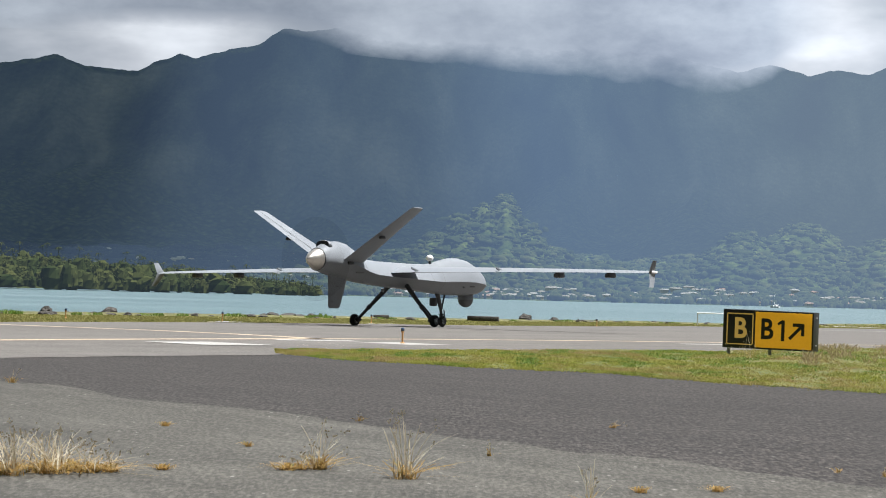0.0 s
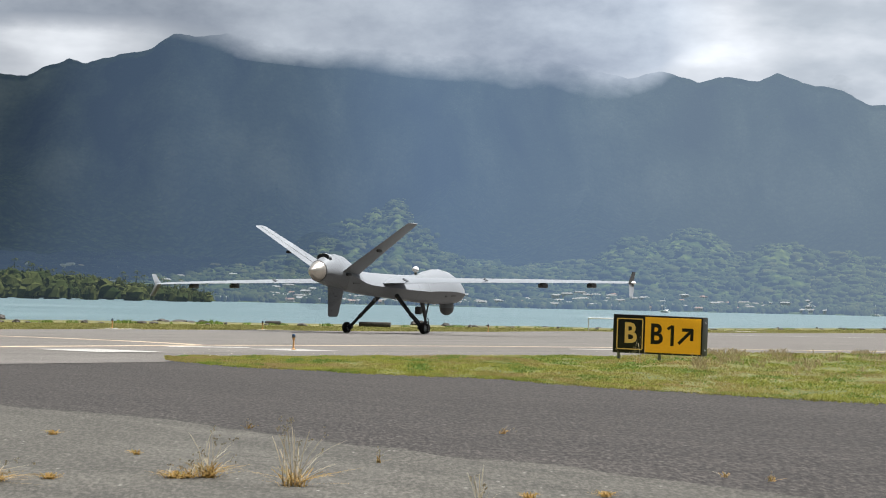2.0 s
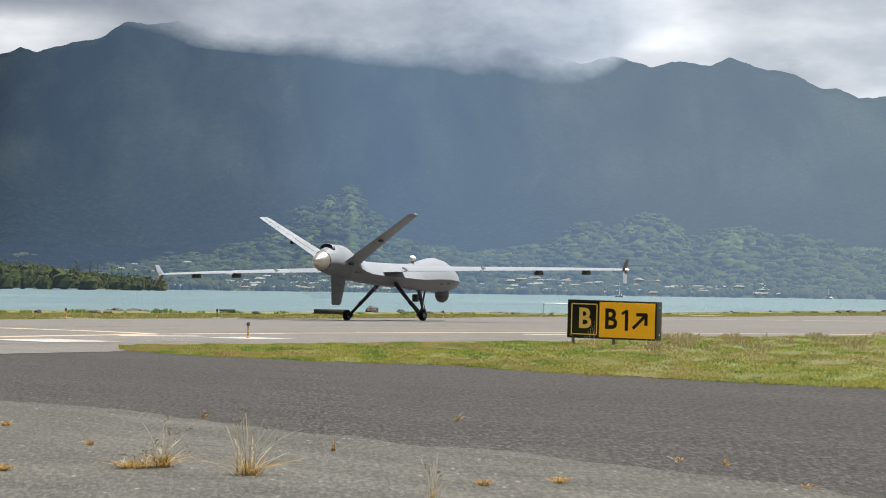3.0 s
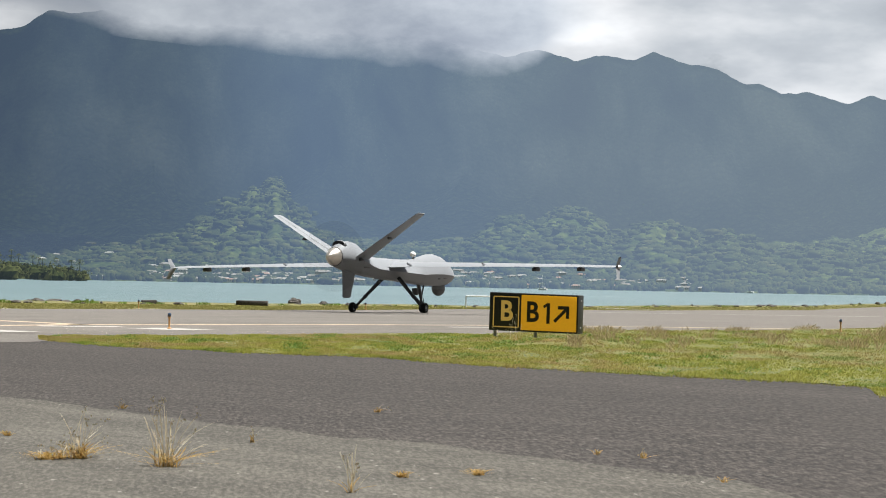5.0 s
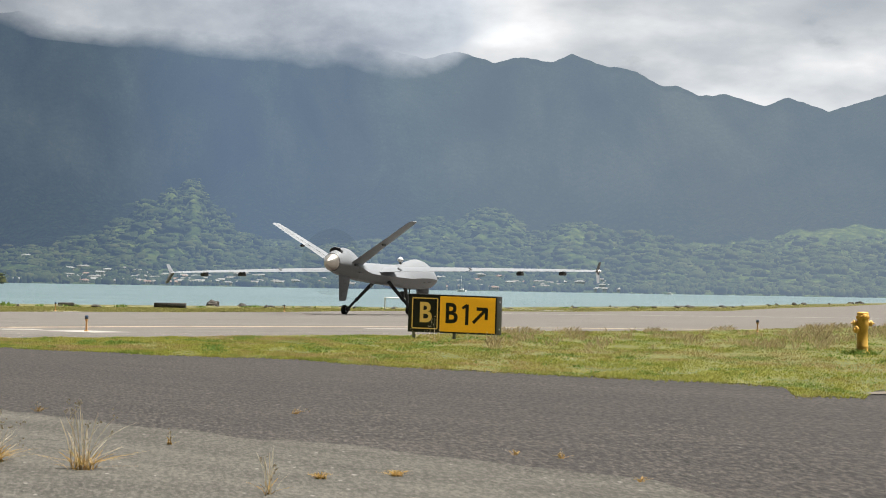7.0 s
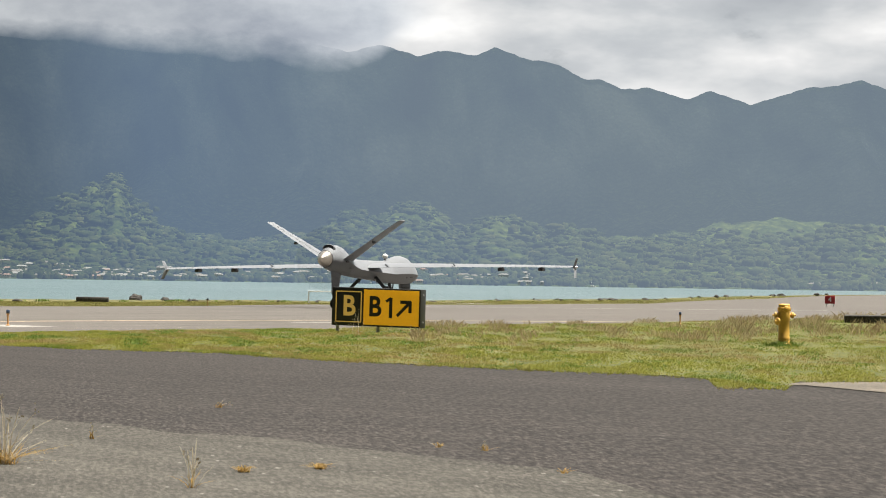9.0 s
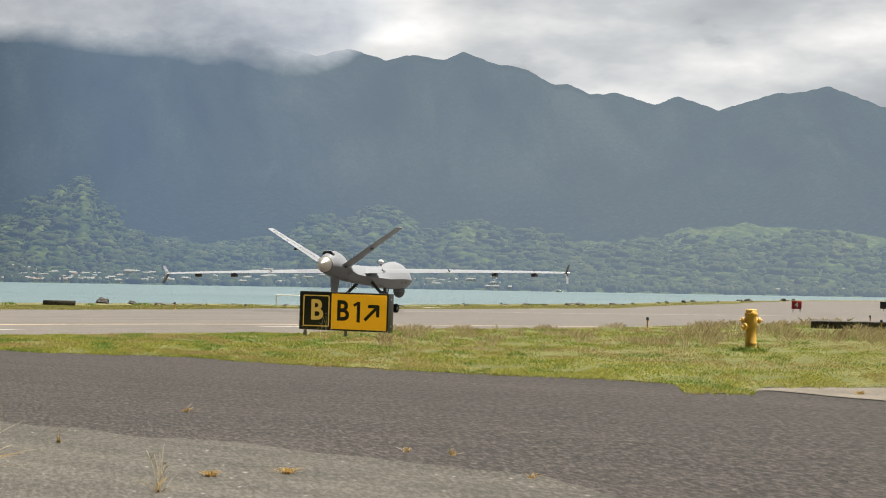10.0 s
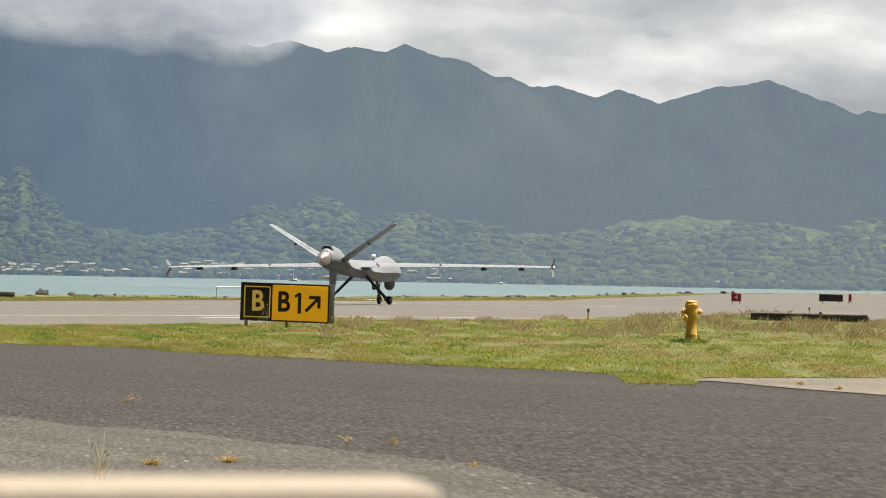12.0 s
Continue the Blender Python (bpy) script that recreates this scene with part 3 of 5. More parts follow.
def cloud_strip(name, r, az0, az1, foot, top_el, ends, mat, label):
    """A bank of cloud that hangs before the crest, with a ragged foot."""
    n, rows = 90, 12
    verts, faces, uv = [], [], []
    for i in range(n + 1):
        az = az0 + (az1 - az0) * i / n
        f = foot(az)
        e = min(1.0, max(0.0, (az - az0) / ends[0])) * min(1.0, max(0.0, (az1 - az) / ends[1]))
        for j in range(rows + 1):
            v = j / rows
            el = f - 0.35 + (top_el - f + 0.35) * v ** 1.5
            verts.append(polar(az, r, r * math.tan(radians(el))))
            uv.append((e, min(1.0, (el - f + 0.35) / 1.1)))
    w = rows + 1
    for i in range(n):
        for j in range(rows):
            faces.append((i * w + j, (i + 1) * w + j, (i + 1) * w + j + 1, i * w + j + 1))
    ob = mesh_object(name, verts, faces, mat, uv)
    ob.visible_shadow = False
    return tagged(ob, label, "cloud", kind="structure")


cloud_strip("cloud", 3900.0, -40, 10.0, curve([(-40, 6.0), (-12, 6.9), (-8, 6.9), (-5, 6.9), (-2.5, 6.55), (0, 6.35), (3, 6.12), (5, 5.88), (7, 5.68), (8.2, 5.95), (9, 6.5), (10, 7)]), 13.0, (6.0, 1.6), M_CLOUD, "low grey cloud bank lying on the mountain crest")


def cloud_deck():
    """An unseen deck of cloud over the range, shaped to keep the sun off the cliff and left foothills; its front edge
    is ragged.
    """
    nx, ny = 160, 10
    verts = []
    for i in range(nx + 1):
        x = -3000 + 6600 * i / nx
        front = 3330 + 330 * noise.fractal(Vector((i * 0.31, 3.0, 0.0)), 0.8, 2.0, 4) - 1100 * min(1.0, max(0.0, (260 - x) / 260))
        verts += [Vector((x, front + (5600 - front) * j / ny, 950 + 40 * noise.noise(Vector((i * 0.5, j * 0.5, 1))))) for j in range(ny + 1)]
    w = ny + 1
    faces = [(i * w + j, (i + 1) * w + j, (i + 1) * w + j + 1, i * w + j + 1) for i in range(nx) for j in range(ny)]
    m, nt, b = material("cloud_deck", 1.0, 0, 0)
    nt.links.new(ramp(nt, grain(nt, place_of(nt), 0.002, 5), [(0.35, (0.6, 0.62, 0.65)), (0.65, (0.8, 0.81, 0.83))]), b.inputs["Base Color"])
    b.inputs["Emission Color"].default_value, b.inputs["Emission Strength"].default_value = (0.16, 0.18, 0.2, 1), 1.0
    tagged(mesh_object("cloud", verts, faces, m), "unseen grey cloud deck that shades the mountain", "cloud", kind="structure")


cloud_deck()


def leaf_clumps(places, rng, stray=0.35):
    """Crowns of many small leaf clumps: (point, height, width, clumps, size)."""
    verts, faces = [], []
    for p, h, wd, count, size in places:
        lobes = [(rng.uniform(-0.5, 0.5) * wd, rng.uniform(-0.5, 0.5) * wd, rng.uniform(0.22, 0.82) * h, rng.uniform(0.28, 0.48)) for _ in range(5)]
        for _ in range(count):
            lx, ly, lz, lr = rng.choice(lobes)
            d = Vector((rng.gauss(0, 1), rng.gauss(0, 1), rng.gauss(0, 1)))
            d = d.normalized() * rng.uniform(0.75, 1.0)
            c = p + Vector((lx + d.x * lr * wd, ly + d.y * lr * wd, lz + d.z * lr * h * 0.7))
            # each clump lies roughly on the crown's skin
            out = (d + Vector((rng.gauss(0, stray), rng.gauss(0, stray), 0.35 + rng.gauss(0, stray * 0.85)))).normalized()
            a = out.cross(Vector((rng.gauss(0, 1), rng.gauss(0, 1), rng.gauss(0, 1)))).normalized() * size * rng.uniform(0.6, 1.3)
            b = out.cross(a).normalized() * size * rng.uniform(0.5, 1.0)
            k = len(verts)
            verts += [c - a, c - b * 0.8, c + a, c + b]
            faces.append((k, k + 1, k + 2, k + 3))
        k = len(verts)
        t = 0.018 * h
        for z, s in ((0, 1.0), (0.6 * h, 0.5)):
            verts += [p + Vector((-t * s, 0, z)), p + Vector((t * s, 0.0, z)), p + Vector((0, t * s, z))]
        faces += [(k, k + 1, k + 4, k + 3), (k + 1, k + 2, k + 5, k + 4), (k + 2, k, k + 3, k + 5)]
    return verts, faces


def peninsula():
    """A low wooded point that runs out from the side before the far shore."""
    far, near = curve([(-40, 1900), (-3.2, 1640)]), curve([(-40, 1350), (-11, 1480), (-3.0, 1620)])
    verts, faces = [], []
    n, w = 120, 8
    for i in range(n + 1):
        az = -40 + 36.9 * i / n
        for j in range(w + 1):
            u = j / w
            r = near(az) + (far(az) - near(az)) * u
            verts.append(polar(az, r, WATER_Z - 0.4 + 13 * min(1, (-3.1 - az) / 7 + 0.05) * math.sin(math.pi * u) ** 0.6 + 1.2))
    k = w + 1
    faces = [(i * k + j, (i + 1) * k + j, (i + 1) * k + j + 1, i * k + j + 1) for i in range(n) for j in range(w)]
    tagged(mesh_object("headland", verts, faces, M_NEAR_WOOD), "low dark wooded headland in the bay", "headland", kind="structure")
    rng = random.Random(4)
    crowns, tufts, palms = [], [], []
    for _ in range(1500):
        az = rng.uniform(-17, -3.3)
        u = rng.random() ** 1.4 * 0.8 + 0.02
        r = near(az) + (far(az) - near(az)) * u
        h = rng.uniform(5, 12) * rng.choice((0.6, 0.8, 1.0, 1.25)) * (0.55 + 0.6 * min(1, (-3.1 - az) / 5))
        base = WATER_Z + 0.6 + 12 * min(1, (-3.1 - az) / 7 + 0.05) * math.sin(math.pi * u) ** 0.6
        p = polar(az, r, base)
        crowns.append((p, h, h * rng.uniform(0.8, 1.5)))
        if rng.random() < 0.75:
            tufts.append((p, h * 1.08, h * rng.uniform(0.9, 1.3), 34, 0.75))
        if rng.random() < 0.06:
            palms.append((p, h + rng.uniform(4, 8)))
    v, f = canopy_lumps(crowns, rng, 3, 7)
    v2, f2 = leaf_clumps(tufts, rng)
    f += [tuple(i + len(v) for i in q) for q in f2]
    v = [Vector(q) for q in v] + v2
    # palms: a thin bent trunk and a head of drooping fronds
    for p, h in palms:
        lean = Vector((rng.gauss(0, 1.2), rng.gauss(0, 1.2), h))
        k = len(v)
        v += [p + Vector((-0.22, 0, 0)), p + Vector((0.22, 0, 0)), p + lean + Vector((0.14, 0, 0)), p + lean + Vector((-0.14, 0, 0))]
        f.append((k, k + 1, k + 2, k + 3))
        for i in range(11):
            a = 2 * math.pi * (i + rng.random()) / 11
            d, rise = Vector((math.cos(a), math.sin(a), 0)), rng.uniform(-0.2, 0.9)
            w = Vector((-d.y, d.x, 0)) * 0.38
            k = len(v)
            for u, drop in ((0.0, 0.0), (1.3, 0.9 * rise), (2.5, 0.7 * rise - 0.7), (3.4, 0.2 * rise - 1.9)):
                v += [p + lean + d * u - w * (1 - u / 4) + Vector((0, 0, drop)), p + lean + d * u + w * (1 - u / 4) + Vector((0, 0, drop))]
            f += [(k, k + 1, k + 3, k + 2), (k + 2, k + 3, k + 5, k + 4), (k + 4, k + 5, k + 7, k + 6)]
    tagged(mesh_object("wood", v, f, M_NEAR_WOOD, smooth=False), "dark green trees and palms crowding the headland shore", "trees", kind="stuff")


def canopy_lumps(places, rng, lumps=3, n=7):
    """Broad crowns seen from kilometres off: each a low heap of uneven leafy domes; (point, height, width)."""
    verts, faces = [], []
    for p, h, wd in places:
        for _ in range(lumps):
            c = p + Vector((rng.gauss(0, 0.26) * wd, rng.gauss(0, 0.26) * wd, rng.uniform(0.0, 0.25) * h))
            rx, rz, turn = wd * rng.uniform(0.16, 0.44), h * rng.uniform(0.45, 0.8), rng.uniform(0, 1)
            k = len(verts)
            for u in (-0.35, 0.3, 0.75):
                for i in range(n):
                    a = 2 * math.pi * (i + turn + 0.5 * u) / n
                    q = rx * math.sqrt(1 - u * u) * rng.uniform(0.7, 1.25)
                    verts.append((c.x + q * math.cos(a), c.y + q * math.sin(a), c.z + rz * u * rng.uniform(0.75, 1.2)))
            verts.append((c.x + rng.gauss(0, 0.15) * rx, c.y, c.z + rz * 0.95))
            for row in (0, 1):
                faces += [(k + row * n + i, k + row * n + (i + 1) % n, k + row * n + n + (i + 1) % n, k + row * n + n + i) for i in range(n)]
            faces += [(k + 2 * n + i, k + 2 * n + (i + 1) % n, k + 3 * n) for i in range(n)]
    return verts, faces


def shore_wood():
    rng = random.Random(8)
    places = []
    for _ in range(1500):
        az = rng.uniform(-14, 33)
        r = SHORE + 12 + 300 * rng.random() ** 1.6
        h = rng.uniform(5, 11)
        places.append((polar(az, r, land_height(az, r) - 0.5), h, h * rng.uniform(1.0, 1.7)))
    for _ in range(13500):
        az = rng.uniform(-12, 26)
        r = SHORE + 60 + 1050 * rng.random() ** 0.9
        h = rng.uniform(3, 7) * rng.choice((0.5, 0.7, 1.0, 1.0, 1.5))
        places.append((polar(az, r, land_height(az, r) - 0.25 * h), h, 5 + h * rng.uniform(1.6, 3.2)))
    v, f = canopy_lumps(places, rng)
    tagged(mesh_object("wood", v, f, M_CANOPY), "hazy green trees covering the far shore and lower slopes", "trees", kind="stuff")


peninsula()
shore_wood()


# ---- building of things ----
def finish(bm, angle=38.0):
    bmesh.ops.recalc_face_normals(bm, faces=bm.faces)
    for f in bm.faces:
        f.smooth = True
    for e in bm.edges:
        if len(e.link_faces) == 2 and e.calc_face_angle(0.0) > radians(angle):
            e.smooth = False


def part(name, bm, mat, parent=None, label="", m=None):
    """Links a bmesh as one mesh object, under a thing or a part if one is given."""
    finish(bm)
    me = bpy.data.meshes.new(name)
    bm.to_mesh(me)
    bm.free()
    me.materials.append(mat)
    ob = new(name, me)
    if parent:
        ob.parent = parent
    if m is not None:
        ob.matrix_basis = m
    return tagged(ob, label)


def thing(name, m, label, category, group=""):
    ob = new(name)
    ob.empty_display_size = 0.2
    ob.matrix_basis = m
    return tagged(ob, label, category, group)


def box(bm, size, m=Matrix(), bevel=0.0):
    made = bmesh.ops.create_cube(bm, size=1.0, matrix=m @ Matrix.Diagonal((*size, 1)))
    if bevel:
        es = list({e for v in made["verts"] for e in v.link_edges})
        bmesh.ops.bevel(bm, geom=es, offset=bevel, segments=2, affect="EDGES", profile=0.6)
    return bm


def rod(bm, a, b, r0, r1=None, n=12):
    a, b = Vector(a), Vector(b)
    d = b - a
    m = Matrix.Translation((a + b) / 2) @ d.to_track_quat("Z", "Y").to_matrix().to_4x4()
    bmesh.ops.create_cone(bm, cap_ends=True, segments=n, radius1=r0, radius2=r0 if r1 is None else r1, depth=d.length, matrix=m)
    return bm


def turned(bm, profile, n=20, m=Matrix()):
    """A body of revolution about z from (radius, height) pairs."""
    rings = []
    for r, z in profile:
        rings.append([bm.verts.new(m @ Vector((r * math.cos(2 * math.pi * k / n), r * math.sin(2 * math.pi * k / n), z))) for k in range(n)])
    for a, b in zip(rings, rings[1:]):
        for k in range(n):
            bm.faces.new((a[k], a[(k + 1) % n], b[(k + 1) % n], b[k]))
    bm.faces.new(rings[0][::-1])
    bm.faces.new(rings[-1])
    return bm


def loft(bm, rings):
    rows = [[bm.verts.new(p) for p in ring] for ring in rings]
    n = len(rows[0])
    for a, b in zip(rows, rows[1:]):
        for k in range(n):
            bm.faces.new((a[k], a[(k + 1) % n], b[(k + 1) % n], b[k]))
    bm.faces.new(rows[0][::-1])
    bm.faces.new(rows[-1])
    return bm


# ---- the aircraft: x to its right, y ahead, z up from the ground ----
def hull_ring(y, hw, chine, top, bottom, blunt):
    """A hull section: a rounded back above the chine, flat-bottomed (blunt 1) or round (blunt 0) below it."""
    pts = []
    for k in range(17):
        a = math.pi * k / 16
        u = k / 8 - 1
        slope = blunt * max(0.42, min(0.88, 0.88 - 0.3 * (y - 1.2)))
        x = math.cos(a) * (1 - slope) - u * slope
        z = math.sin(a) ** 0.92 * (1 - slope) + (1 - abs(u) ** 1.3) * slope
        pts.append(Vector((hw * x, y, chine + (top - chine) * z)))
    for k in range(1, 12):
        a = math.pi * k / 12
        rx, rz = -hw * math.cos(a), math.sin(a)
        u = k / 12
        if u < 0.3:
            bx, bz = -hw + hw * 0.55 * u / 0.3, u / 0.3
        elif u > 0.7:
            bx, bz = hw - hw * 0.55 * (1 - u) / 0.3, (1 - u) / 0.3
        else:
            bx, bz = -hw * 0.45 + hw * 0.9 * (u - 0.3) / 0.4, 1.0
        pts.append(Vector((rx + (bx - rx) * blunt, y, chine + (bottom - chine) * (rz + (bz - rz) * blunt))))
    return pts


HULL = [(-4.66, 0.37, 2.168, 2.56, 1.86, 0.1), (-4.4, 0.44, 2.179, 2.7, 1.77, 0.15), (-4.05, 0.52, 2.14, 2.8, 1.7, 0.25), (-3.6, 0.56, 2.106, 2.82, 1.63, 0.45), (-3.15, 0.57, 2.028, 2.76, 1.58, 0.65),
        (-2.75, 0.56, 1.937, 2.6, 1.53, 0.8), (-2.35, 0.54, 1.836, 2.4, 1.49, 0.9), (-1.9, 0.53, 1.758, 2.26, 1.45, 0.95), (-1.2, 0.53, 1.712, 2.22, 1.4, 1), (0.0, 0.54, 1.661, 2.2, 1.33, 1),
        (1.0, 0.55, 1.626, 2.19, 1.28, 1), (1.7, 0.56, 1.599, 2.2, 1.23, 1), (2.2, 0.57, 1.578, 2.25, 1.2, 1), (2.7, 0.59, 1.598, 2.36, 1.17, 1), (3.3, 0.62, 1.612, 2.45, 1.14, 1),
        (3.9, 0.62, 1.612, 2.47, 1.13, 1), (4.5, 0.58, 1.59, 2.39, 1.14, 0.95), (5.0, 0.49, 1.561, 2.22, 1.19, 0.85), (5.4, 0.36, 1.53, 2.0, 1.28, 0.7), (5.65, 0.22, 1.51, 1.8, 1.4, 0.5),
        (5.79, 0.07, 1.51, 1.62, 1.49, 0.3)]


def foil(chord, thick, n=10):
    """A wing section: x along the chord from the leading edge aft, and height."""
    xs = [0.5 - 0.5 * math.cos(math.pi * k / n) for k in range(n + 1)]

    def t(x):
        return 5 * thick * (0.2969 * math.sqrt(x) - 0.126 * x - 0.3516 * x * x + 0.2843 * x ** 3 - 0.1036 * x ** 4)
    up = [(x * chord, t(x) * chord * 1.25) for x in xs]
    low = [(x * chord, -t(x) * chord * 0.7) for x in xs[1:-1]][::-1]
    return up + low


def blade(bm, stations, nose_up=0.0):
    """A wing, fin or tail: stations of (leading-edge point, chord, thickness, normal), set nose-up by some degrees."""
    rings = []
    for lead, chord, thick, normal in stations:
        nrm = Vector(normal).normalized()
        rings.append([Vector(lead) + Vector((0, -x, -x * math.tan(radians(nose_up)))) + nrm * h for x, h in foil(chord, thick)])
    return loft(bm, rings)


def wheel(name, parent, place, radius, width):
    bm = bmesh.new()
    h, r = width / 2, radius
    turned(bm, [(r * 0.52, -h * 0.75), (r * 0.6, -h), (r * 0.86, -h), (r * 0.97, -h * 0.6), (r, -h * 0.2), (r, h * 0.2), (r * 0.97, h * 0.6), (r * 0.86, h), (r * 0.6, h), (r * 0.52, h * 0.75)], 28, Matrix.Rotation(radians(90), 4, "Y"))
    tyre = part("wheel", bm, M_TYRE, parent, "black tyre on a pale hub", Matrix.Translation(place))
    bm = bmesh.new()
    turned(bm, [(r * 0.1, -h * 1.02), (r * 0.2, -h * 0.95), (r * 0.3, -h * 0.7), (r * 0.5, -h * 0.72), (r * 0.53, -h * 0.95), (r * 0.53, h * 0.95), (r * 0.5, h * 0.72), (r * 0.3, h * 0.7), (r * 0.2, h * 0.95), (r * 0.1, h * 1.02)], 20, Matrix.Rotation(radians(90), 4, "Y"))
    for k in range(6):
        a = 2 * math.pi * k / 6
        for s in (-1, 1):
            box(bm, (0.012, 0.03, r * 0.16), Matrix.Translation((s * h * 0.74, 0, 0)) @ Matrix.Rotation(a, 4, "X") @ Matrix.Translation((0, 0, r * 0.38)))
    part("rim", bm, M_RIM, tyre)
    return tyre


def aircraft():
    plane = thing("drone_aircraft", Matrix(), "light grey unmanned aircraft with V tail taxiing away", "aircraft")
    bm = bmesh.new()
    loft(bm, [hull_ring(*s) for s in HULL])
    body = part("fuselage", bm, M_GREY, plane, "matt light grey fuselage with bulged nose")
    # the chine is a hard edge on either side
    for e in body.data.edges:
        i, j = e.vertices[0] % 28, e.vertices[1] % 28
        if i == j and i in (0, 16) and min(e.vertices) >= 28 * 3:
            e.use_edge_sharp = True
    # spinner, with the back plate of the propeller
    bm = bmesh.new()
    turned(bm, [(0.36, 0.0), (0.352, 0.05), (0.315, 0.16), (0.245, 0.30), (0.165, 0.42), (0.08, 0.52), (0.03, 0.555), (0.008, 0.565)], 32, Matrix.Translation((0, -4.66, 2.2)) @ Matrix.Rotation(radians(90), 4, "X"))
    spinner = part("spinner", bm, M_ALU, plane, "bare metal spinner cone")
    bm = bmesh.new()
    turned(bm, [(0.372, -0.02), (0.378, 0.0), (0.378, 0.035), (0.366, 0.05)], 32, Matrix.Translation((0, -4.66, 2.2)) @ Matrix.Rotation(radians(90), 4, "X"))
    part("spinner_ring", bm, M_GREY_DARK, spinner)
    # the spun propeller: a thin disc that hardly dims what lies behind it
    bm = bmesh.new()
    turned(bm, [(0.36, -0.004), (0.9, -0.006), (1.38, -0.004), (1.38, 0.004), (0.9, 0.006), (0.36, 0.004)], 40, Matrix.Translation((0, -4.76, 2.2)) @ Matrix.Rotation(radians(90), 4, "X"))
    disc = part("propeller", bm, M_BLUR, plane, "propeller spun to a faint dark blur")
    disc.visible_shadow = False
    # engine intake on the back of the cowl
    bm = bmesh.new()
    turned(bm, [(0.27, 0), (0.3, 0.03), (0.3, 0.12), (0.26, 0.16)], 24, Matrix.Translation((0, -4.22, 2.655)) @ Matrix.Rotation(radians(80), 4, "X") @ Matrix.Diagonal((1.0, 0.56, 1, 1)))
    intake = part("engine_intake", bm, M_GREY, plane)
    bm = bmesh.new()
    turned(bm, [(0.255, 0.02), (0.265, 0.1), (0.255, 0.168)], 24, Matrix.Translation((0, -4.222, 2.685)) @ Matrix.Rotation(radians(80), 4, "X") @ Matrix.Diagonal((0.96, 0.46, 1, 1)))
    part("opening", bm, M_BLACK, intake, "black air opening")
    for side in (-1, 1):
        # wing with its fairings, pylons and tip fin
        bm = bmesh.new()
        st = []
        for x, lead, chord, z, th in ((0.06, 0.66, 1.70, 1.98, 0.14), (0.42, 0.62, 1.62, 1.98, 0.14), (0.9, 0.56, 1.52, 1.98, 0.135), (2.2, 0.46, 1.36, 1.975, 0.13), (5.0, 0.26, 1.08, 1.955, 0.12), (8.0, 0.03, 0.8, 1.915, 0.115), (9.85, -0.12, 0.62, 1.875, 0.11), (10.05, -0.2, 0.5, 1.87, 0.08)):
            st.append(((side * x, lead, z), chord, th, (0, 0.03, 1)))
        blade(bm, st, 5.0)
        wing = part("wing", bm, M_GREY, plane, "long slender straight wing")
        for x in (1.35, 4.5):
            bm = bmesh.new()
            chord = 1.6 - 0.1 * x
            box(bm, (0.055, 0.42, 0.075), Matrix.Translation((side * x, 0.55 - chord + 0.02, 1.945)) @ Matrix.Rotation(radians(-14), 4, "X"), 0.02)
            part("flap_fairing", bm, M_GREY, wing)
        for x in (6.6, 8.5):
            bm = bmesh.new()
            box(bm, (0.20, 0.42, 0.14), Matrix.Translation((side * x, -0.28, 1.75)), 0.035)
            box(bm, (0.07, 0.5, 0.1), Matrix.Translation((side * x, -0.25, 1.83)), 0.02)
            part("pylon", bm, M_STRUT, wing, "dark stub pylon under the wing")
        bm = bmesh.new()
        blade(bm, [((side * 10.20, -0.55, 1.36), 0.30, 0.07, (1, 0, 0)), ((side * 10.14, -0.36, 1.62), 0.36, 0.08, (1, 0, 0)), ((side * 10.08, -0.22, 1.84), 0.44, 0.09, (1, 0, 0)),
                   ((side * 10.15, -0.34, 2.02), 0.34, 0.08, (1, 0, 0)), ((side * 10.23, -0.42, 2.22), 0.26, 0.07, (1, 0, 0))])
        part("tip_fin", bm, M_GREY, wing, "small upright fin on the wing tip")
        bm = bmesh.new()
        turned(bm, [(0.02, -0.18), (0.05, -0.1), (0.055, 0.1), (0.02, 0.2)], 12, Matrix.Translation((side * 10.13, -0.35, 1.85)) @ Matrix.Rotation(radians(90), 4, "X"))
        part("tip_light", bm, M_WHITE, wing)
        # tail
        bm = bmesh.new()
        nrm = (-side * 0.53, 0, 0.85)
        blade(bm, [((side * 0.40, -2.62, 2.12), 1.28, 0.10, nrm), ((side * 1.4, -2.86, 2.75), 1.06, 0.095, nrm), ((side * 3.14, -3.24, 3.83), 0.70, 0.09, nrm), ((side * 3.21, -3.32, 3.875), 0.56, 0.06, nrm)])
        tail = part("tail_fin", bm, M_GREY, plane, "slanted tail plane of the V tail")
        for u in (0.04, 0.52):
            bm = bmesh.new()
            p = Vector((side * (0.40 + 2.74 * u), -3.55 - 0.25 * u, 2.12 + 1.71 * u)) + Vector((side * 0.06, 0, -0.09))
            box(bm, (0.07, 0.3, 0.10), Matrix.Translation(p) @ Matrix.Rotation(radians(-side * 32), 4, "Y"), 0.02)
            part("hinge_fairing", bm, M_STRUT, tail)
        bm = bmesh.new()
        a, b = Vector((side * 0.5, -3.53, 2.235)), Vector((side * 3.08, -3.77, 3.845))
        up = Vector(nrm).normalized() * 0.032
        rod(bm, a + up, b + up * 0.5, 0.008, 0.006, 6)
        part("hinge_line", bm, M_GREY_DARK, tail)
        # main undercarriage
        bm = bmesh.new()
        top, foot = Vector((side * 0.36, 0.12, 1.42)), Vector((side * 1.50, -0.1, 0.26))
        rod(bm, top, top.lerp(foot, 0.55), 0.085, 0.07)
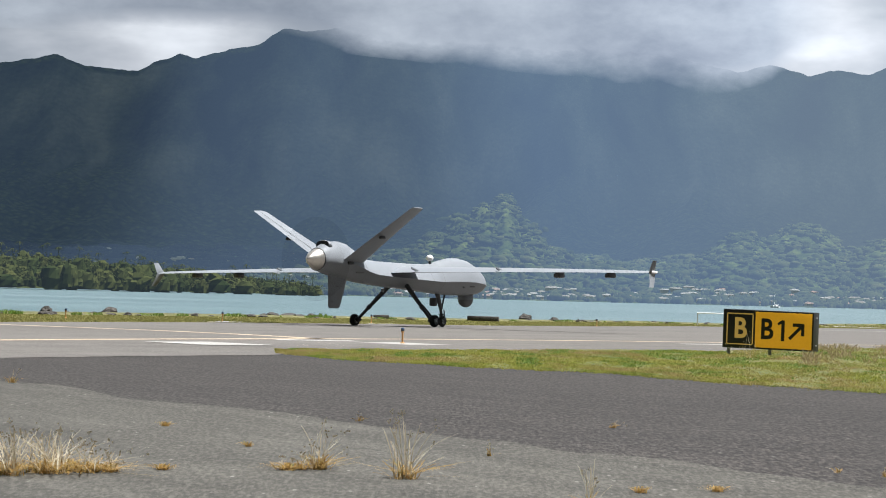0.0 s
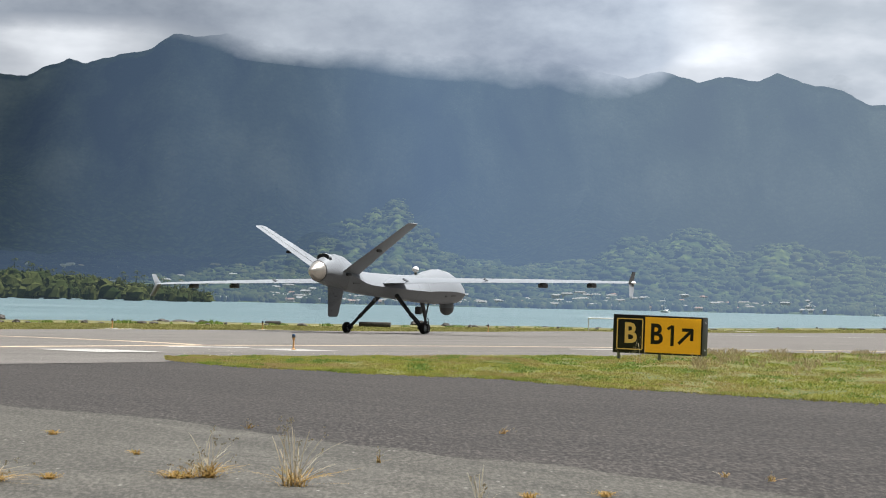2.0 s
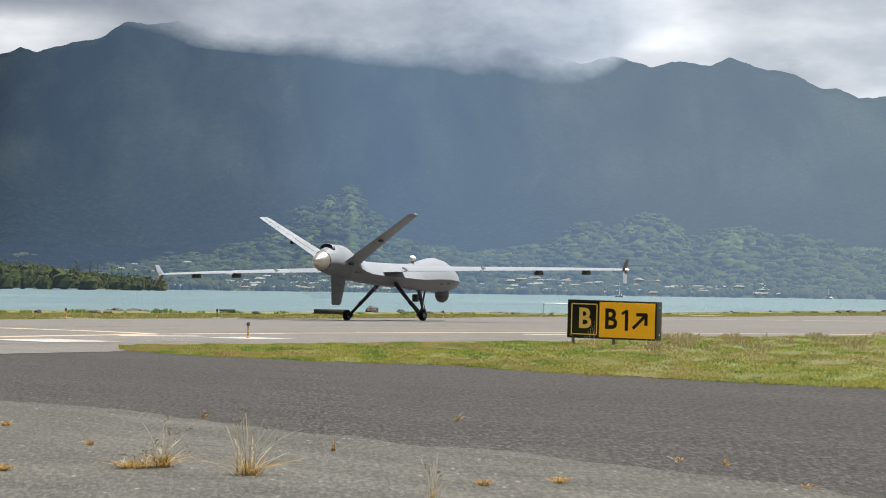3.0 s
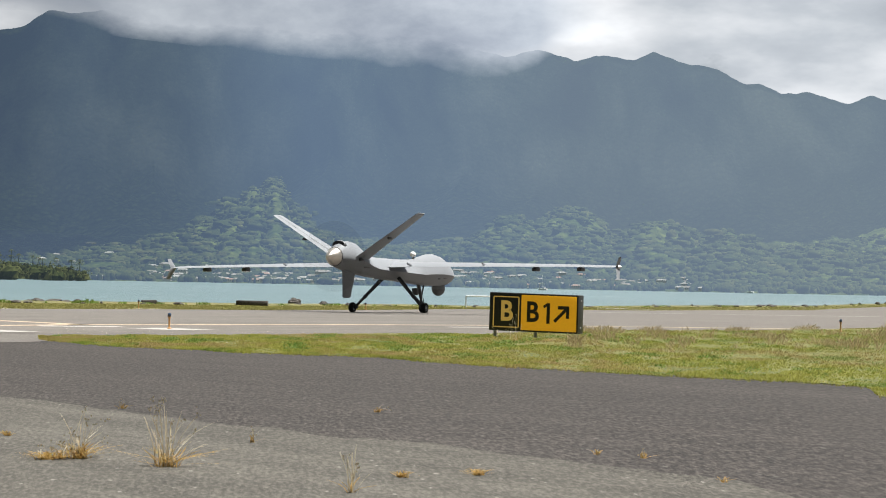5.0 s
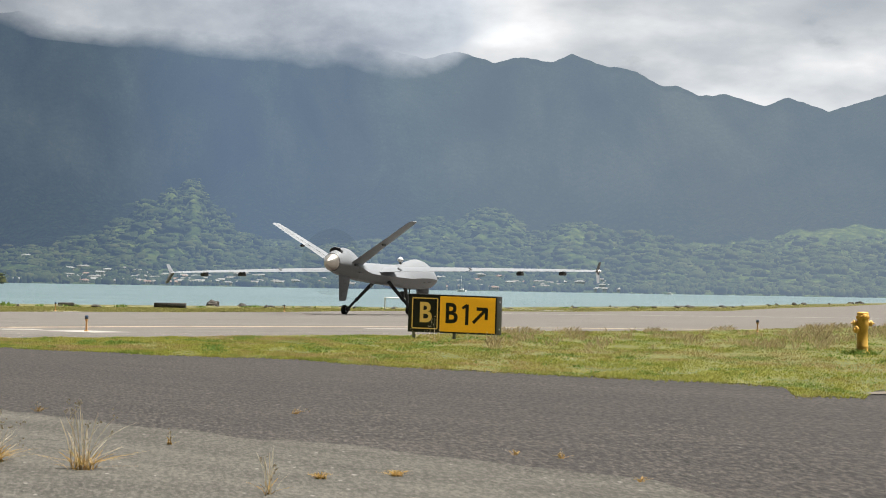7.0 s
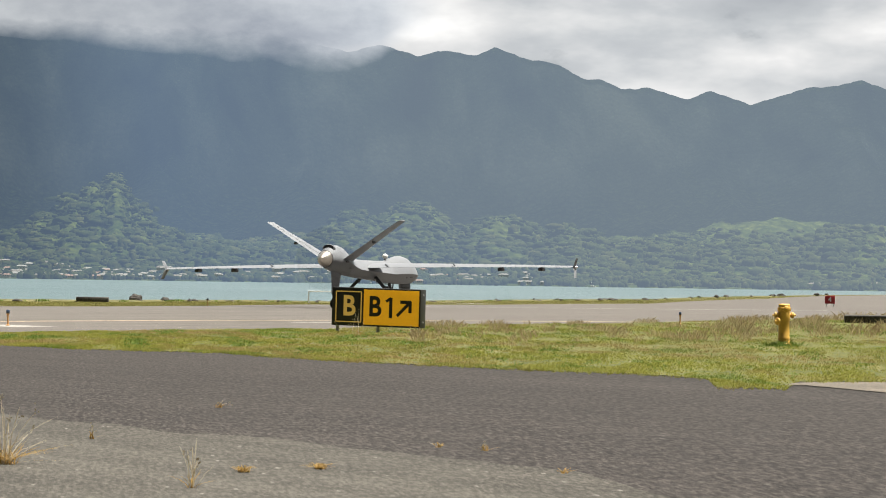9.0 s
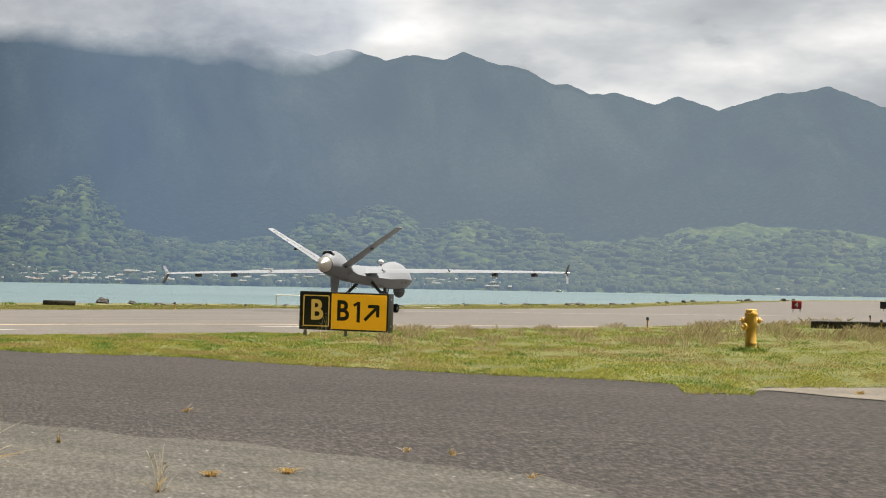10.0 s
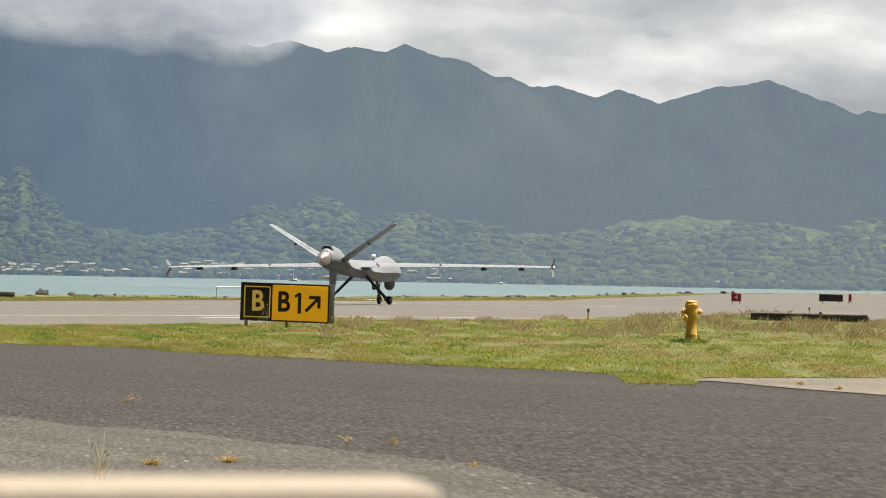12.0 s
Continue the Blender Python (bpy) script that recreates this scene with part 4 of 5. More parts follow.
        rod(bm, top.lerp(foot, 0.5), foot, 0.062, 0.055)
        gear = part("undercarriage_leg", bm, M_STRUT, plane, "dark splayed main undercarriage leg")
        bm = bmesh.new()
        rod(bm, top.lerp(foot, 0.62) + Vector((0, 0.1, 0.02)), foot + Vector((0.02 * side, 0.12, 0.05)), 0.035, 0.03, 10)
        rod(bm, top.lerp(foot, 0.6), top.lerp(foot, 0.68), 0.082, 0.082)
        box(bm, (0.16, 0.16, 0.16), Matrix.Translation(foot + Vector((side * 0.0, 0.02, -0.02))) @ Matrix.Rotation(radians(side * 42), 4, "Y"), 0.03)
        rod(bm, foot + Vector((0, 0, -0.04)), foot + Vector((side * 0.16, 0, -0.045)), 0.04, 0.04, 10)
        part("brake_housing", bm, M_STRUT, gear)
        WHEELS.append((wheel("wheel", plane, (side * 1.65, -0.1, 0.215), 0.215, 0.17), (side * 1.65, -0.1, 0.215), 0.215))
    # ventral fin
    bm = bmesh.new()
    blade(bm, [((0, -2.95, 1.72), 1.12, 0.09, (1, 0, 0)), ((0, -3.12, 1.2), 0.92, 0.085, (1, 0, 0)), ((0, -3.35, 0.66), 0.68, 0.08, (1, 0, 0)), ((0, -3.45, 0.60), 0.52, 0.06, (1, 0, 0))])
    fin = part("ventral_fin", bm, M_GREY, plane, "grey fin below the tail")
    for s in (-1, 1):
        for z, y in ((1.42, -3.72), (0.82, -3.86)):
            part("fin_fitting", box(bmesh.new(), (0.012, 0.05, 0.05), Matrix.Translation((s * 0.045, y, z)), 0.004), M_GREY_DARK, fin)
        part("fin_marking", box(bmesh.new(), (0.006, 0.35, 0.03), Matrix.Translation((s * 0.047, -3.5, 1.33))), M_GREY_DARK, fin)
    # panel seams and small markings on the hull
    for y in (-3.9, -2.5, 1.6, 2.3):
        bm = bmesh.new()
        ring = [hull_ring(*s) for s in HULL]
        i = max(k for k in range(len(HULL) - 1) if HULL[k][0] <= y)
        u = (y - HULL[i][0]) / (HULL[i + 1][0] - HULL[i][0])
        pts = [p.lerp(q, u) for p, q in zip(ring[i], ring[i + 1])]
        ctr = Vector((0, y, sum(p.z for p in pts) / len(pts)))
        loop = [[c + (c - ctr).normalized() * 0.003 + Vector((0, dy, 0)) for c in pts] for dy in (-0.008, 0.008)]
        va, vb = [[bm.verts.new(p) for p in l] for l in loop]
        for k in range(len(va)):
            bm.faces.new((va[k], va[(k + 1) % len(va)], vb[(k + 1) % len(va)], vb[k]))
        part("panel_seam", bm, M_GREY_DARK, plane)
    for s in (-1, 1):
        for y, z, w, x in ((-2.9, 1.80, 0.45, 0.50), (4.2, 1.45, 0.3, 0.50), (3.6, 1.42, 0.12, 0.52)):
            part("marking", box(bmesh.new(), (0.03, w, 0.05), Matrix.Translation((s * x, y, z)), 0.002), M_GREY_DARK, plane, "small dark illegible stencil")
    # antenna ball on its stalk
    bm = bmesh.new()
    rod(bm, (0, 2.13, 2.18), (0, 2.13, 2.36), 0.05, 0.045)
    stalk = part("antenna_stalk", bm, M_GREY_DARK, plane)
    bm = bmesh.new()
    bmesh.ops.create_uvsphere(bm, u_segments=20, v_segments=12, radius=0.13, matrix=Matrix.Translation((0, 2.13, 2.42)) @ Matrix.Diagonal((1, 1, 0.92, 1)))
    part("antenna_dome", bm, M_WHITE, stalk, "white antenna dome")
    for y, x in ((0.9, 0.1), (-0.6, -0.15), (3.0, 0.2)):
        part("blade_antenna", box(bmesh.new(), (0.02, 0.16, 0.12), Matrix.Translation((x, y, 1.24)), 0.006), M_GREY_DARK, plane)
    # sensor turret below the nose
    bm = bmesh.new()
    turned(bm, [(0.27, 1.16), (0.285, 1.12), (0.285, 0.98)], 28, Matrix.Translation((0, 4.55, 0)))
    turret = part("sensor_turret", bm, M_GREY, plane, "grey ball turret below the nose")
    bm = bmesh.new()
    bmesh.ops.create_uvsphere(bm, u_segments=28, v_segments=16, radius=0.275, matrix=Matrix.Translation((0, 4.55, 0.98)))
    ball = part("turret_ball", bm, M_GREY_DARK, turret)
    # nose undercarriage
    bm = bmesh.new()
    rod(bm, (0, 2.62, 1.22), (0, 2.9, 0.62), 0.085, 0.07)
    rod(bm, (0, 2.86, 0.7), (0, 2.98, 0.24), 0.052, 0.05)
    rod(bm, (0, 3.15, 1.2), (0, 2.93, 0.6), 0.035, 0.03, 8)
    nose = part("nose_leg", bm, M_STRUT, plane, "dark nose undercarriage leg")
    bm = bmesh.new()
    for s in (-1, 1):
        box(bm, (0.025, 0.09, 0.3), Matrix.Translation((s * 0.09, 3.0, 0.28)), 0.01)
    box(bm, (0.2, 0.12, 0.06), Matrix.Translation((0, 2.96, 0.44)), 0.015)
    rod(bm, (0, 3.1, 0.6), (0, 3.14, 0.42), 0.02, 0.02, 8)
    part("fork", bm, M_STRUT, nose)
    bm = bmesh.new()
    box(bm, (0.24, 0.2, 0.3), Matrix.Translation((-0.1, 2.55, 0.88)), 0.06)
    part("landing_light", bm, M_STRUT, nose, "dark landing light box")
    WHEELS.append((wheel("wheel", plane, (0, 3.0, 0.195), 0.195, 0.14), (0, 3.0, 0.195), 0.195))
    return plane


def blur_material():
    m = bpy.data.materials.new("propeller_blur")
    m.use_nodes = True
    nt = m.node_tree
    nt.nodes.clear()
    s = add(nt, "ShaderNodeMixShader", i0=0.05)
    nt.links.new(add(nt, "ShaderNodeBsdfTransparent").outputs[0], s.inputs[1])
    nt.links.new(add(nt, "ShaderNodeBsdfDiffuse", Color=(0.02, 0.02, 0.02, 1)).outputs[0], s.inputs[2])
    nt.links.new(s.outputs[0], add(nt, "ShaderNodeOutputMaterial").inputs[0])
    return m


M_BLUR = blur_material()
WHEELS = []
PLANE = aircraft()


# ---- taxiway guidance sign ----
def words(text, size, m, mat, parent, name="lettering", bold=0.012):
    c = bpy.data.curves.new(name, "FONT")
    c.body, c.size, c.align_x, c.align_y = text, size, "CENTER", "CENTER"
    c.extrude, c.offset, c.resolution_u = 0.003, bold, 4
    c.materials.append(mat)
    ob = new(name, c)
    ob.parent, ob.matrix_basis = parent, m
    return ob


def taxi_sign():
    W, H, D, Z = 2.0, 0.80, 0.30, 0.17
    m = Matrix.Translation(onto(8.46, 46.0, -0.03)) @ Matrix.Rotation(radians(-31), 4, "Z") @ Matrix.Rotation(radians(0.9), 4, "Y")
    s = thing("taxiway_sign", m, "black and yellow taxiway guidance sign on short steel legs", "sign")
    face = Matrix.Translation((0, -D / 2, Z + H / 2)) @ Matrix.Rotation(radians(90), 4, "X")
    bm = box(bmesh.new(), (W, D, H), Matrix.Translation((0, 0, Z + H / 2)), 0.018)
    case = part("case", bm, M_SIGN_BLACK, s, "black sheet-metal sign box")
    split = -W / 2 + 0.715
    # yellow panel
    bm = box(bmesh.new(), (W / 2 - 0.035 - split - 0.012, 0.012, H - 0.07), Matrix.Translation(((W / 2 - 0.035 + split + 0.012) / 2, -D / 2 - 0.004, Z + H / 2)), 0.004)
    part("yellow_panel", bm, M_YELLOW, s, "yellow direction panel")
    # black panel with a thin yellow border
    bm = bmesh.new()
    x0, x1, z0, z1, t = -W / 2 + 0.10, split - 0.045, Z + 0.085, Z + H - 0.085, 0.022
    for cx, cz, w, h in (((x0 + x1) / 2, z0, x1 - x0, t), ((x0 + x1) / 2, z1, x1 - x0, t), (x0, (z0 + z1) / 2, t, z1 - z0 - t), (x1, (z0 + z1) / 2, t, z1 - z0 - t)):
        box(bm, (w, 0.008, h), Matrix.Translation((cx, -D / 2 - 0.003, cz)))
    part("panel_border", bm, M_LETTER, s, "thin faded yellow border")
    zc = Z + H / 2
    words("B", 0.585, Matrix.Translation(((x0 + x1) / 2 + 0.01, -D / 2 - 0.006, zc)) @ Matrix.Rotation(radians(90), 4, "X") @ Matrix.Diagonal((0.9, 1, 1, 1)), M_LETTER, s, bold=0.014)
    words("B", 0.585, Matrix.Translation((split + 0.27, -D / 2 - 0.014, zc)) @ Matrix.Rotation(radians(90), 4, "X") @ Matrix.Diagonal((0.9, 1, 1, 1)), M_SIGN_BLACK, s, bold=0.014)
    bm = box(bmesh.new(), (0.072, 0.008, 0.425), Matrix.Translation((split + 0.625, -D / 2 - 0.012, zc)))
    box(bm, (0.13, 0.0075, 0.055), Matrix.Translation((split + 0.572, -D / 2 - 0.012, zc + 0.165)) @ Matrix.Rotation(radians(-32), 4, "Y"))
    part("figure_one", bm, M_SIGN_BLACK, s, "black figure 1")
    # arrow, pointing up and to the right
    bm = bmesh.new()
    am = Matrix.Translation((split + 0.93, -D / 2 - 0.012, zc)) @ Matrix.Rotation(radians(-45), 4, "Y")
    box(bm, (0.42, 0.006, 0.066), am @ Matrix.Translation((-0.02, 0, 0)))
    for k in (-1, 1):
        box(bm, (0.24, 0.0055, 0.07), am @ Matrix.Translation((0.18, 0, 0)) @ Matrix.Rotation(radians(k * 45), 4, "Y") @ Matrix.Translation((-0.10, 0, 0)))
    part("arrow", bm, M_SIGN_BLACK, s, "black arrow")
    for x in (-W / 2 + 0.08, 0.0, W / 2 - 0.08):
        bm = bmesh.new()
        rod(bm, (x, 0, -0.1), (x, 0, Z + 0.01), 0.035, 0.035, 12)
        box(bm, (0.12, 0.12, 0.012), Matrix.Translation((x, 0, -0.02)))
        part("leg", bm, M_STEEL, s)
    for z in (Z + 0.12, Z + H - 0.12):
        part("bolt", rod(bmesh.new(), (W / 2, 0, z), (W / 2 + 0.012, 0, z), 0.02, 0.02, 8), M_STEEL, case)
    return s


taxi_sign()


# ---- fire hydrant ----
def hydrant():
    h = thing("fire_hydrant", Matrix.Translation(onto(18.95, 40.3, 0.03)) @ Matrix.Rotation(radians(-10), 4, "Z"), "weathered yellow fire hydrant standing in the grass", "hydrant")
    bm = bmesh.new()
    turned(bm, [(0.105, 0.12), (0.108, 0.14), (0.1, 0.16), (0.1, 0.44), (0.108, 0.46), (0.108, 0.62), (0.102, 0.64), (0.116, 0.65), (0.116, 0.68), (0.104, 0.69), (0.104, 0.735), (0.09, 0.752), (0.03, 0.756), (0.0, 0.757)], 24)
    body = part("barrel", bm, M_HYDRANT, h)
    bm = bmesh.new()
    turned(bm, [(0.13, -0.03), (0.13, 0.03), (0.108, 0.05), (0.102, 0.10), (0.101, 0.125)], 24)
    part("base_flange", bm, M_HYDRANT, h)
    for a, z, r in ((90, 0.55, 0.05), (-90, 0.55, 0.05), (-60, 0.44, 0.055), (8, 0.665, 0.045)):
        bm = bmesh.new()
        turned(bm, [(r * 0.8, 0.08), (r * 0.8, 0.125), (r * 1.18, 0.13), (r * 1.18, 0.165), (r * 0.75, 0.178), (r * 0.35, 0.182), (r * 0.35, 0.21)], 16, Matrix.Translation((0, 0, z)) @ Matrix.Rotation(radians(a), 4, "Z") @ Matrix.Rotation(radians(90), 4, "X"))
        part("outlet", bm, M_HYDRANT, h)
    for k in range(8):
        a = 2 * math.pi * k / 8
        part("bolt", rod(bmesh.new(), (0.11 * math.cos(a), 0.11 * math.sin(a), 0.625), (0.11 * math.cos(a), 0.11 * math.sin(a), 0.685), 0.012, 0.012, 6), M_HYDRANT, body)
    bm = bmesh.new()
    for k in range(9):
        z = 0.5 - 0.03 * k
        bmesh.ops.create_cone(bm, cap_ends=True, segments=6, radius1=0.008, radius2=0.008, depth=0.028, matrix=Matrix.Translation((-0.155 + 0.004 * k, -0.06, z)) @ Matrix.Rotation(radians(30 * (k % 2)), 4, "X"))
    part("chain", bm, M_STEEL, h)


hydrant()


# ---- taxiway edge lights ----
def edge_light(az, r, h=0.34):
    l = thing("taxiway_light", Matrix.Translation(onto(az, r, 0.01)), "taxiway edge light with blue lens on an orange post", "light", "taxiway edge lights")
    bm = bmesh.new()
    turned(bm, [(0.05, 0), (0.05, 0.015), (0.02, 0.03), (0.02, h * 0.66), (0.034, h * 0.7), (0.034, h * 0.78)], 12)
    part("post", bm, M_ORANGE, l)
    bm = bmesh.new()
    turned(bm, [(0.034, h * 0.78), (0.042, h * 0.82), (0.042, h * 0.88)], 12)
    part("collar", bm, M_STRUT, l)
    bm = bmesh.new()
    turned(bm, [(0.036, h * 0.88), (0.038, h * 0.95), (0.03, h), (0.01, h * 1.02)], 12)
    part("lens", bm, M_BLUE, l, "blue glass lens")


for az, r in ((-1.02, 48.5), (16.26, 61.5), (22.2, 66.0), (-5.7, 78.5), (-1.85, 87), (4.0, 104), (-9.7, 76.5), (21.9, 92)):
    edge_light(az, r)


# ---- runway signs in the distance, low frame, slabs and rocks on the bank ----
def marker_board(az, r, w, h, mat, label, digit=""):
    b = thing("runway_sign", Matrix.Translation(onto(az, r, 0)) @ Matrix.Rotation(radians(-az), 4, "Z"), label, "sign")
    part("board", box(bmesh.new(), (w, 0.25, h), Matrix.Translation((0, 0, 0.25 + h / 2)), 0.03), mat, b)
    for x in (-w * 0.35, w * 0.35):
        part("leg", rod(bmesh.new(), (x, 0, -0.05), (x, 0, 0.26), 0.04), M_STEEL, b)
    if digit:
        words(digit, h * 0.85, Matrix.Translation((0, -0.13, 0.25 + h / 2)) @ Matrix.Rotation(radians(90), 4, "X"), M_WHITE, b, bold=0.01)


marker_board(20.02, 190, 0.85, 0.68, M_RED, "small red runway sign with a white figure", "4")
marker_board(22.42, 215, 2.25, 0.68, M_SIGN_BLACK, "long black back of a runway sign")
marker_board(22.9, 220, 0.3, 0.7, M_RED, "small red and white marker board")


def low_frame():
    f = thing("pipe_frame", Matrix.Translation(onto(6.95, 143, 0)) @ Matrix.Rotation(radians(-7), 4, "Z"), "white-painted low pipe frame on the bank", "frame")
    for x in (-0.9, 0.9):
        part("post", rod(bmesh.new(), (x, 0, -0.1), (x, 0, 0.78), 0.035), M_WHITE, f)
    part("rail", rod(bmesh.new(), (-0.93, 0, 0.78), (0.93, 0, 0.78), 0.035), M_WHITE, f)


low_frame()


def slab(az, r, w, d, h, turn):
    bm = box(bmesh.new(), (w, d, h), Matrix(), 0.05)
    for v in bm.verts:
        v.co += Vector((noise.noise(v.co * 2.0), noise.noise(v.co * 2 + Vector((5, 0, 0))), noise.noise(v.co * 2 + Vector((0, 5, 0))))) * 0.04
    tagged(part("concrete_slab", bm, M_ROCK, None, "", Matrix.Translation(onto(az, r, h / 2 - 0.02)) @ Matrix.Rotation(radians(turn), 4, "Z")), "dark broken concrete slab on the shore bank", "slab")


slab(1.05, 122, 1.75, 0.8, 0.3, -4)
slab(-1.6, 118, 0.8, 0.6, 0.25, 10)
slab(21.9, 70, 3.6, 1.2, 0.26, -20)


def rock(az, r, w, h, seed):
    bm = bmesh.new()
    bmesh.ops.create_icosphere(bm, subdivisions=3, radius=0.5)
    for v in bm.verts:
        d = noise.fractal(v.co * 2.3 + Vector((seed * 3.7, 0, 0)), 0.8, 2.0, 4)
        v.co *= 1 + 0.38 * d
        v.co = Vector((v.co.x * w, v.co.y * w * 0.8, v.co.z * h * 1.7))
    finish(bm, 25)
    tagged(part("rock", bm, M_ROCK, None, "", Matrix.Translation(onto(az, r, h * 0.25))), "dark weathered rock on the shore bank", "rock", "rocks on the bank")


rng = random.Random(21)
for az, r, w, h in ((-10.2, 97, 0.55, 0.28), (-8.6, 104, 0.7, 0.3), (-4.4, 112, 0.7, 0.22), (-4.0, 113, 0.8, 0.2), (-4.65, 112, 0.5, 0.16), (-3.7, 113, 0.5, 0.15), (2.15, 133, 0.75, 0.4), (2.9, 138, 0.6, 0.25), (-3.4, 114, 0.5, 0.2)):
    rock(az, r, w, h, rng.random() * 9)
for k in range(110):
    az = -11.5 + 31.5 * rng.random()
    big = max(1.0, bank(az) / 130)
    rock(az, bank(az) - rng.uniform(-0.5, 3), rng.uniform(0.15, 0.5) * big, rng.uniform(0.05, 0.15) * big, k)


# ---- sailing boat, houses on the far shore ----
def sailboat(az, r):
    b = thing("sailing_boat", Matrix.Translation(polar(az, r, WATER_Z)) @ Matrix.Rotation(radians(40), 4, "Z"), "white moored sailing boat with bare mast", "boat")
    bm = bmesh.new()
    loft(bm, [[Vector((hw * c, y, z)) for c, z in ((-1, 1.1), (-0.8, 0.2), (0, -0.2), (0.8, 0.2), (1, 1.1))] for y, hw in ((-4, 0.9), (-1.5, 1.35), (1.5, 1.2), (3.3, 0.6), (4.4, 0.06))])
    part("hull", bm, M_WHITE, b)
    part("cabin", box(bmesh.new(), (1.5, 3.2, 0.7), Matrix.Translation((0, -0.4, 1.35)), 0.15), M_WHITE, b)
    part("mast", rod(bmesh.new(), (0, 0.5, 1.0), (0, 0.5, 11), 0.09, 0.06), M_WHITE, b)
    part("boom", rod(bmesh.new(), (0, 0.5, 2.2), (0, -3.2, 2.2), 0.12, 0.1), M_WHITE, b)


sailboat(8.55, 1600)
sailboat(13.9, 2100)
sailboat(-3.5, 2150)


def house_kind(w, d, h, roof_mat, wall_mat):
    ob = thing("house", Matrix(), "small pale house among trees on the far shore", "house", "houses of the far town")
    part("wall", box(bmesh.new(), (w, d, h), Matrix.Translation((0, 0, h / 2 - 1.0))), wall_mat, ob)
    bm = bmesh.new()
    e = 0.7
    z = h - 1.0
    v = [bm.verts.new(p) for p in ((-w / 2 - e, -d / 2 - e, z), (w / 2 + e, -d / 2 - e, z), (w / 2 + e, d / 2 + e, z), (-w / 2 - e, d / 2 + e, z), (-w / 2 + 1, 0, z + 1.5), (w / 2 - 1, 0, z + 1.5))]
    for f in ((0, 1, 5, 4), (2, 3, 4, 5), (1, 2, 5), (3, 0, 4), (3, 2, 1, 0)):
        bm.faces.new([v[k] for k in f])
    part("roof", bm, roof_mat, ob)
    for x in (-w * 0.3, 0.0, w * 0.3):
        part("window", box(bmesh.new(), (1.5, 0.12, 1.2), Matrix.Translation((x, -d / 2 - 0.03, h * 0.45))), M_PANE, ob)
    return ob


M_ROOF_RED = paint("red_roof", (0.10, 0.06, 0.05), 0.8, wear=0.2, scale=0.4)
M_ROOF_PALE = paint("pale_roof", (0.10, 0.10, 0.10), 0.7, wear=0.15, scale=0.4)
M_WALL_TAN = paint("tan_wall", (0.13, 0.118, 0.10), 0.85, wear=0.12, scale=0.4)
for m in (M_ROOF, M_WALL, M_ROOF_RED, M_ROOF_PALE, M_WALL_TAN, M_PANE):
    # haze before the far shore, painted on the houses as emission
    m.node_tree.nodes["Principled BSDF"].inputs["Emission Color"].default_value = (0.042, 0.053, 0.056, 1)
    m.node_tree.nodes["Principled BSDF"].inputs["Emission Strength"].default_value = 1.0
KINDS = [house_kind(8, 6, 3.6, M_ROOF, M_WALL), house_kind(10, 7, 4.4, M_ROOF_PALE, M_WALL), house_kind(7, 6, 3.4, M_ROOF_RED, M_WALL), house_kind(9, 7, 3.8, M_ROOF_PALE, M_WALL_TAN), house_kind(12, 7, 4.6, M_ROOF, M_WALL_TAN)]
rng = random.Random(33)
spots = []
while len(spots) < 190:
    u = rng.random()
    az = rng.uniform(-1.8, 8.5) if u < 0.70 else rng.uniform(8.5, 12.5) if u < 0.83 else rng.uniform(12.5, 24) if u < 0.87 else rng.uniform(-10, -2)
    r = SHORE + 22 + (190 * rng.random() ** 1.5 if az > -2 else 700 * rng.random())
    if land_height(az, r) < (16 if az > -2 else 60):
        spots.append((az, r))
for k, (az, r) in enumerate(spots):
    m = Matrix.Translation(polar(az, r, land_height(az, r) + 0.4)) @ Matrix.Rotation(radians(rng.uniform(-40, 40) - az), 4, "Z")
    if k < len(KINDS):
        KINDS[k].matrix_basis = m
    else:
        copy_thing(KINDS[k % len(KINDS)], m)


# ---- grasses ----
def blades(name, count, spot, height, width, lean, mat, label, seed, category="grass"):
    """Many single blades, each a bent tapering strip, as one mesh."""
    rng = random.Random(seed)
    verts, faces = [], []
    for _ in range(count):
        p = spot(rng)
        if p is None:
            continue
        q, scale = p
        h = height * rng.uniform(0.45, 1.25) * scale
        a = rng.uniform(0, 2 * math.pi)
        t = rng.gauss(0, lean) * h
        dx, dy = math.cos(a), math.sin(a)
        b = rng.uniform(0, math.pi)
        wx, wy = math.cos(b) * width, math.sin(b) * width
        k = len(verts)
        verts += [(q.x - wx, q.y - wy, q.z), (q.x + wx, q.y + wy, q.z), (q.x + dx * t * 0.4 + wx * 0.6, q.y + dy * t * 0.4 + wy * 0.6, q.z + h * 0.6), (q.x + dx * t, q.y + dy * t, q.z + h)]
        faces += [(k, k + 1, k + 2), (k, k + 2, k + 3)]
    return tagged(mesh_object(name, verts, faces, mat, smooth=False), label, category, kind="stuff")


def verge_spot(rng):
    az = rng.uniform(-4.3, 25.5)
    a, b = grass_near(az), grass_far(az)
    r = a + (b - a) * rng.random() ** 1.25
    clump = noise.fractal(Vector((az * 0.9, r * 0.35, 3)), 0.9, 2, 4)
    if clump < -0.3 and rng.random() < 0.5:
        return None
    r += wobble(az, 0.25, 0.35, 14) + rng.gauss(0, 0.28) * (1.0 if r < a + 1.0 or r > b - 1.0 else 0.2)
    return onto(az, r, 0.0 + island_top(az, r)), 0.75 + 0.55 * max(-0.6, min(1, clump))


blades("grass", 300000, verge_spot, 0.036, 0.0065, 1.0, M_GRASS, "short green grass of the verge", 5)


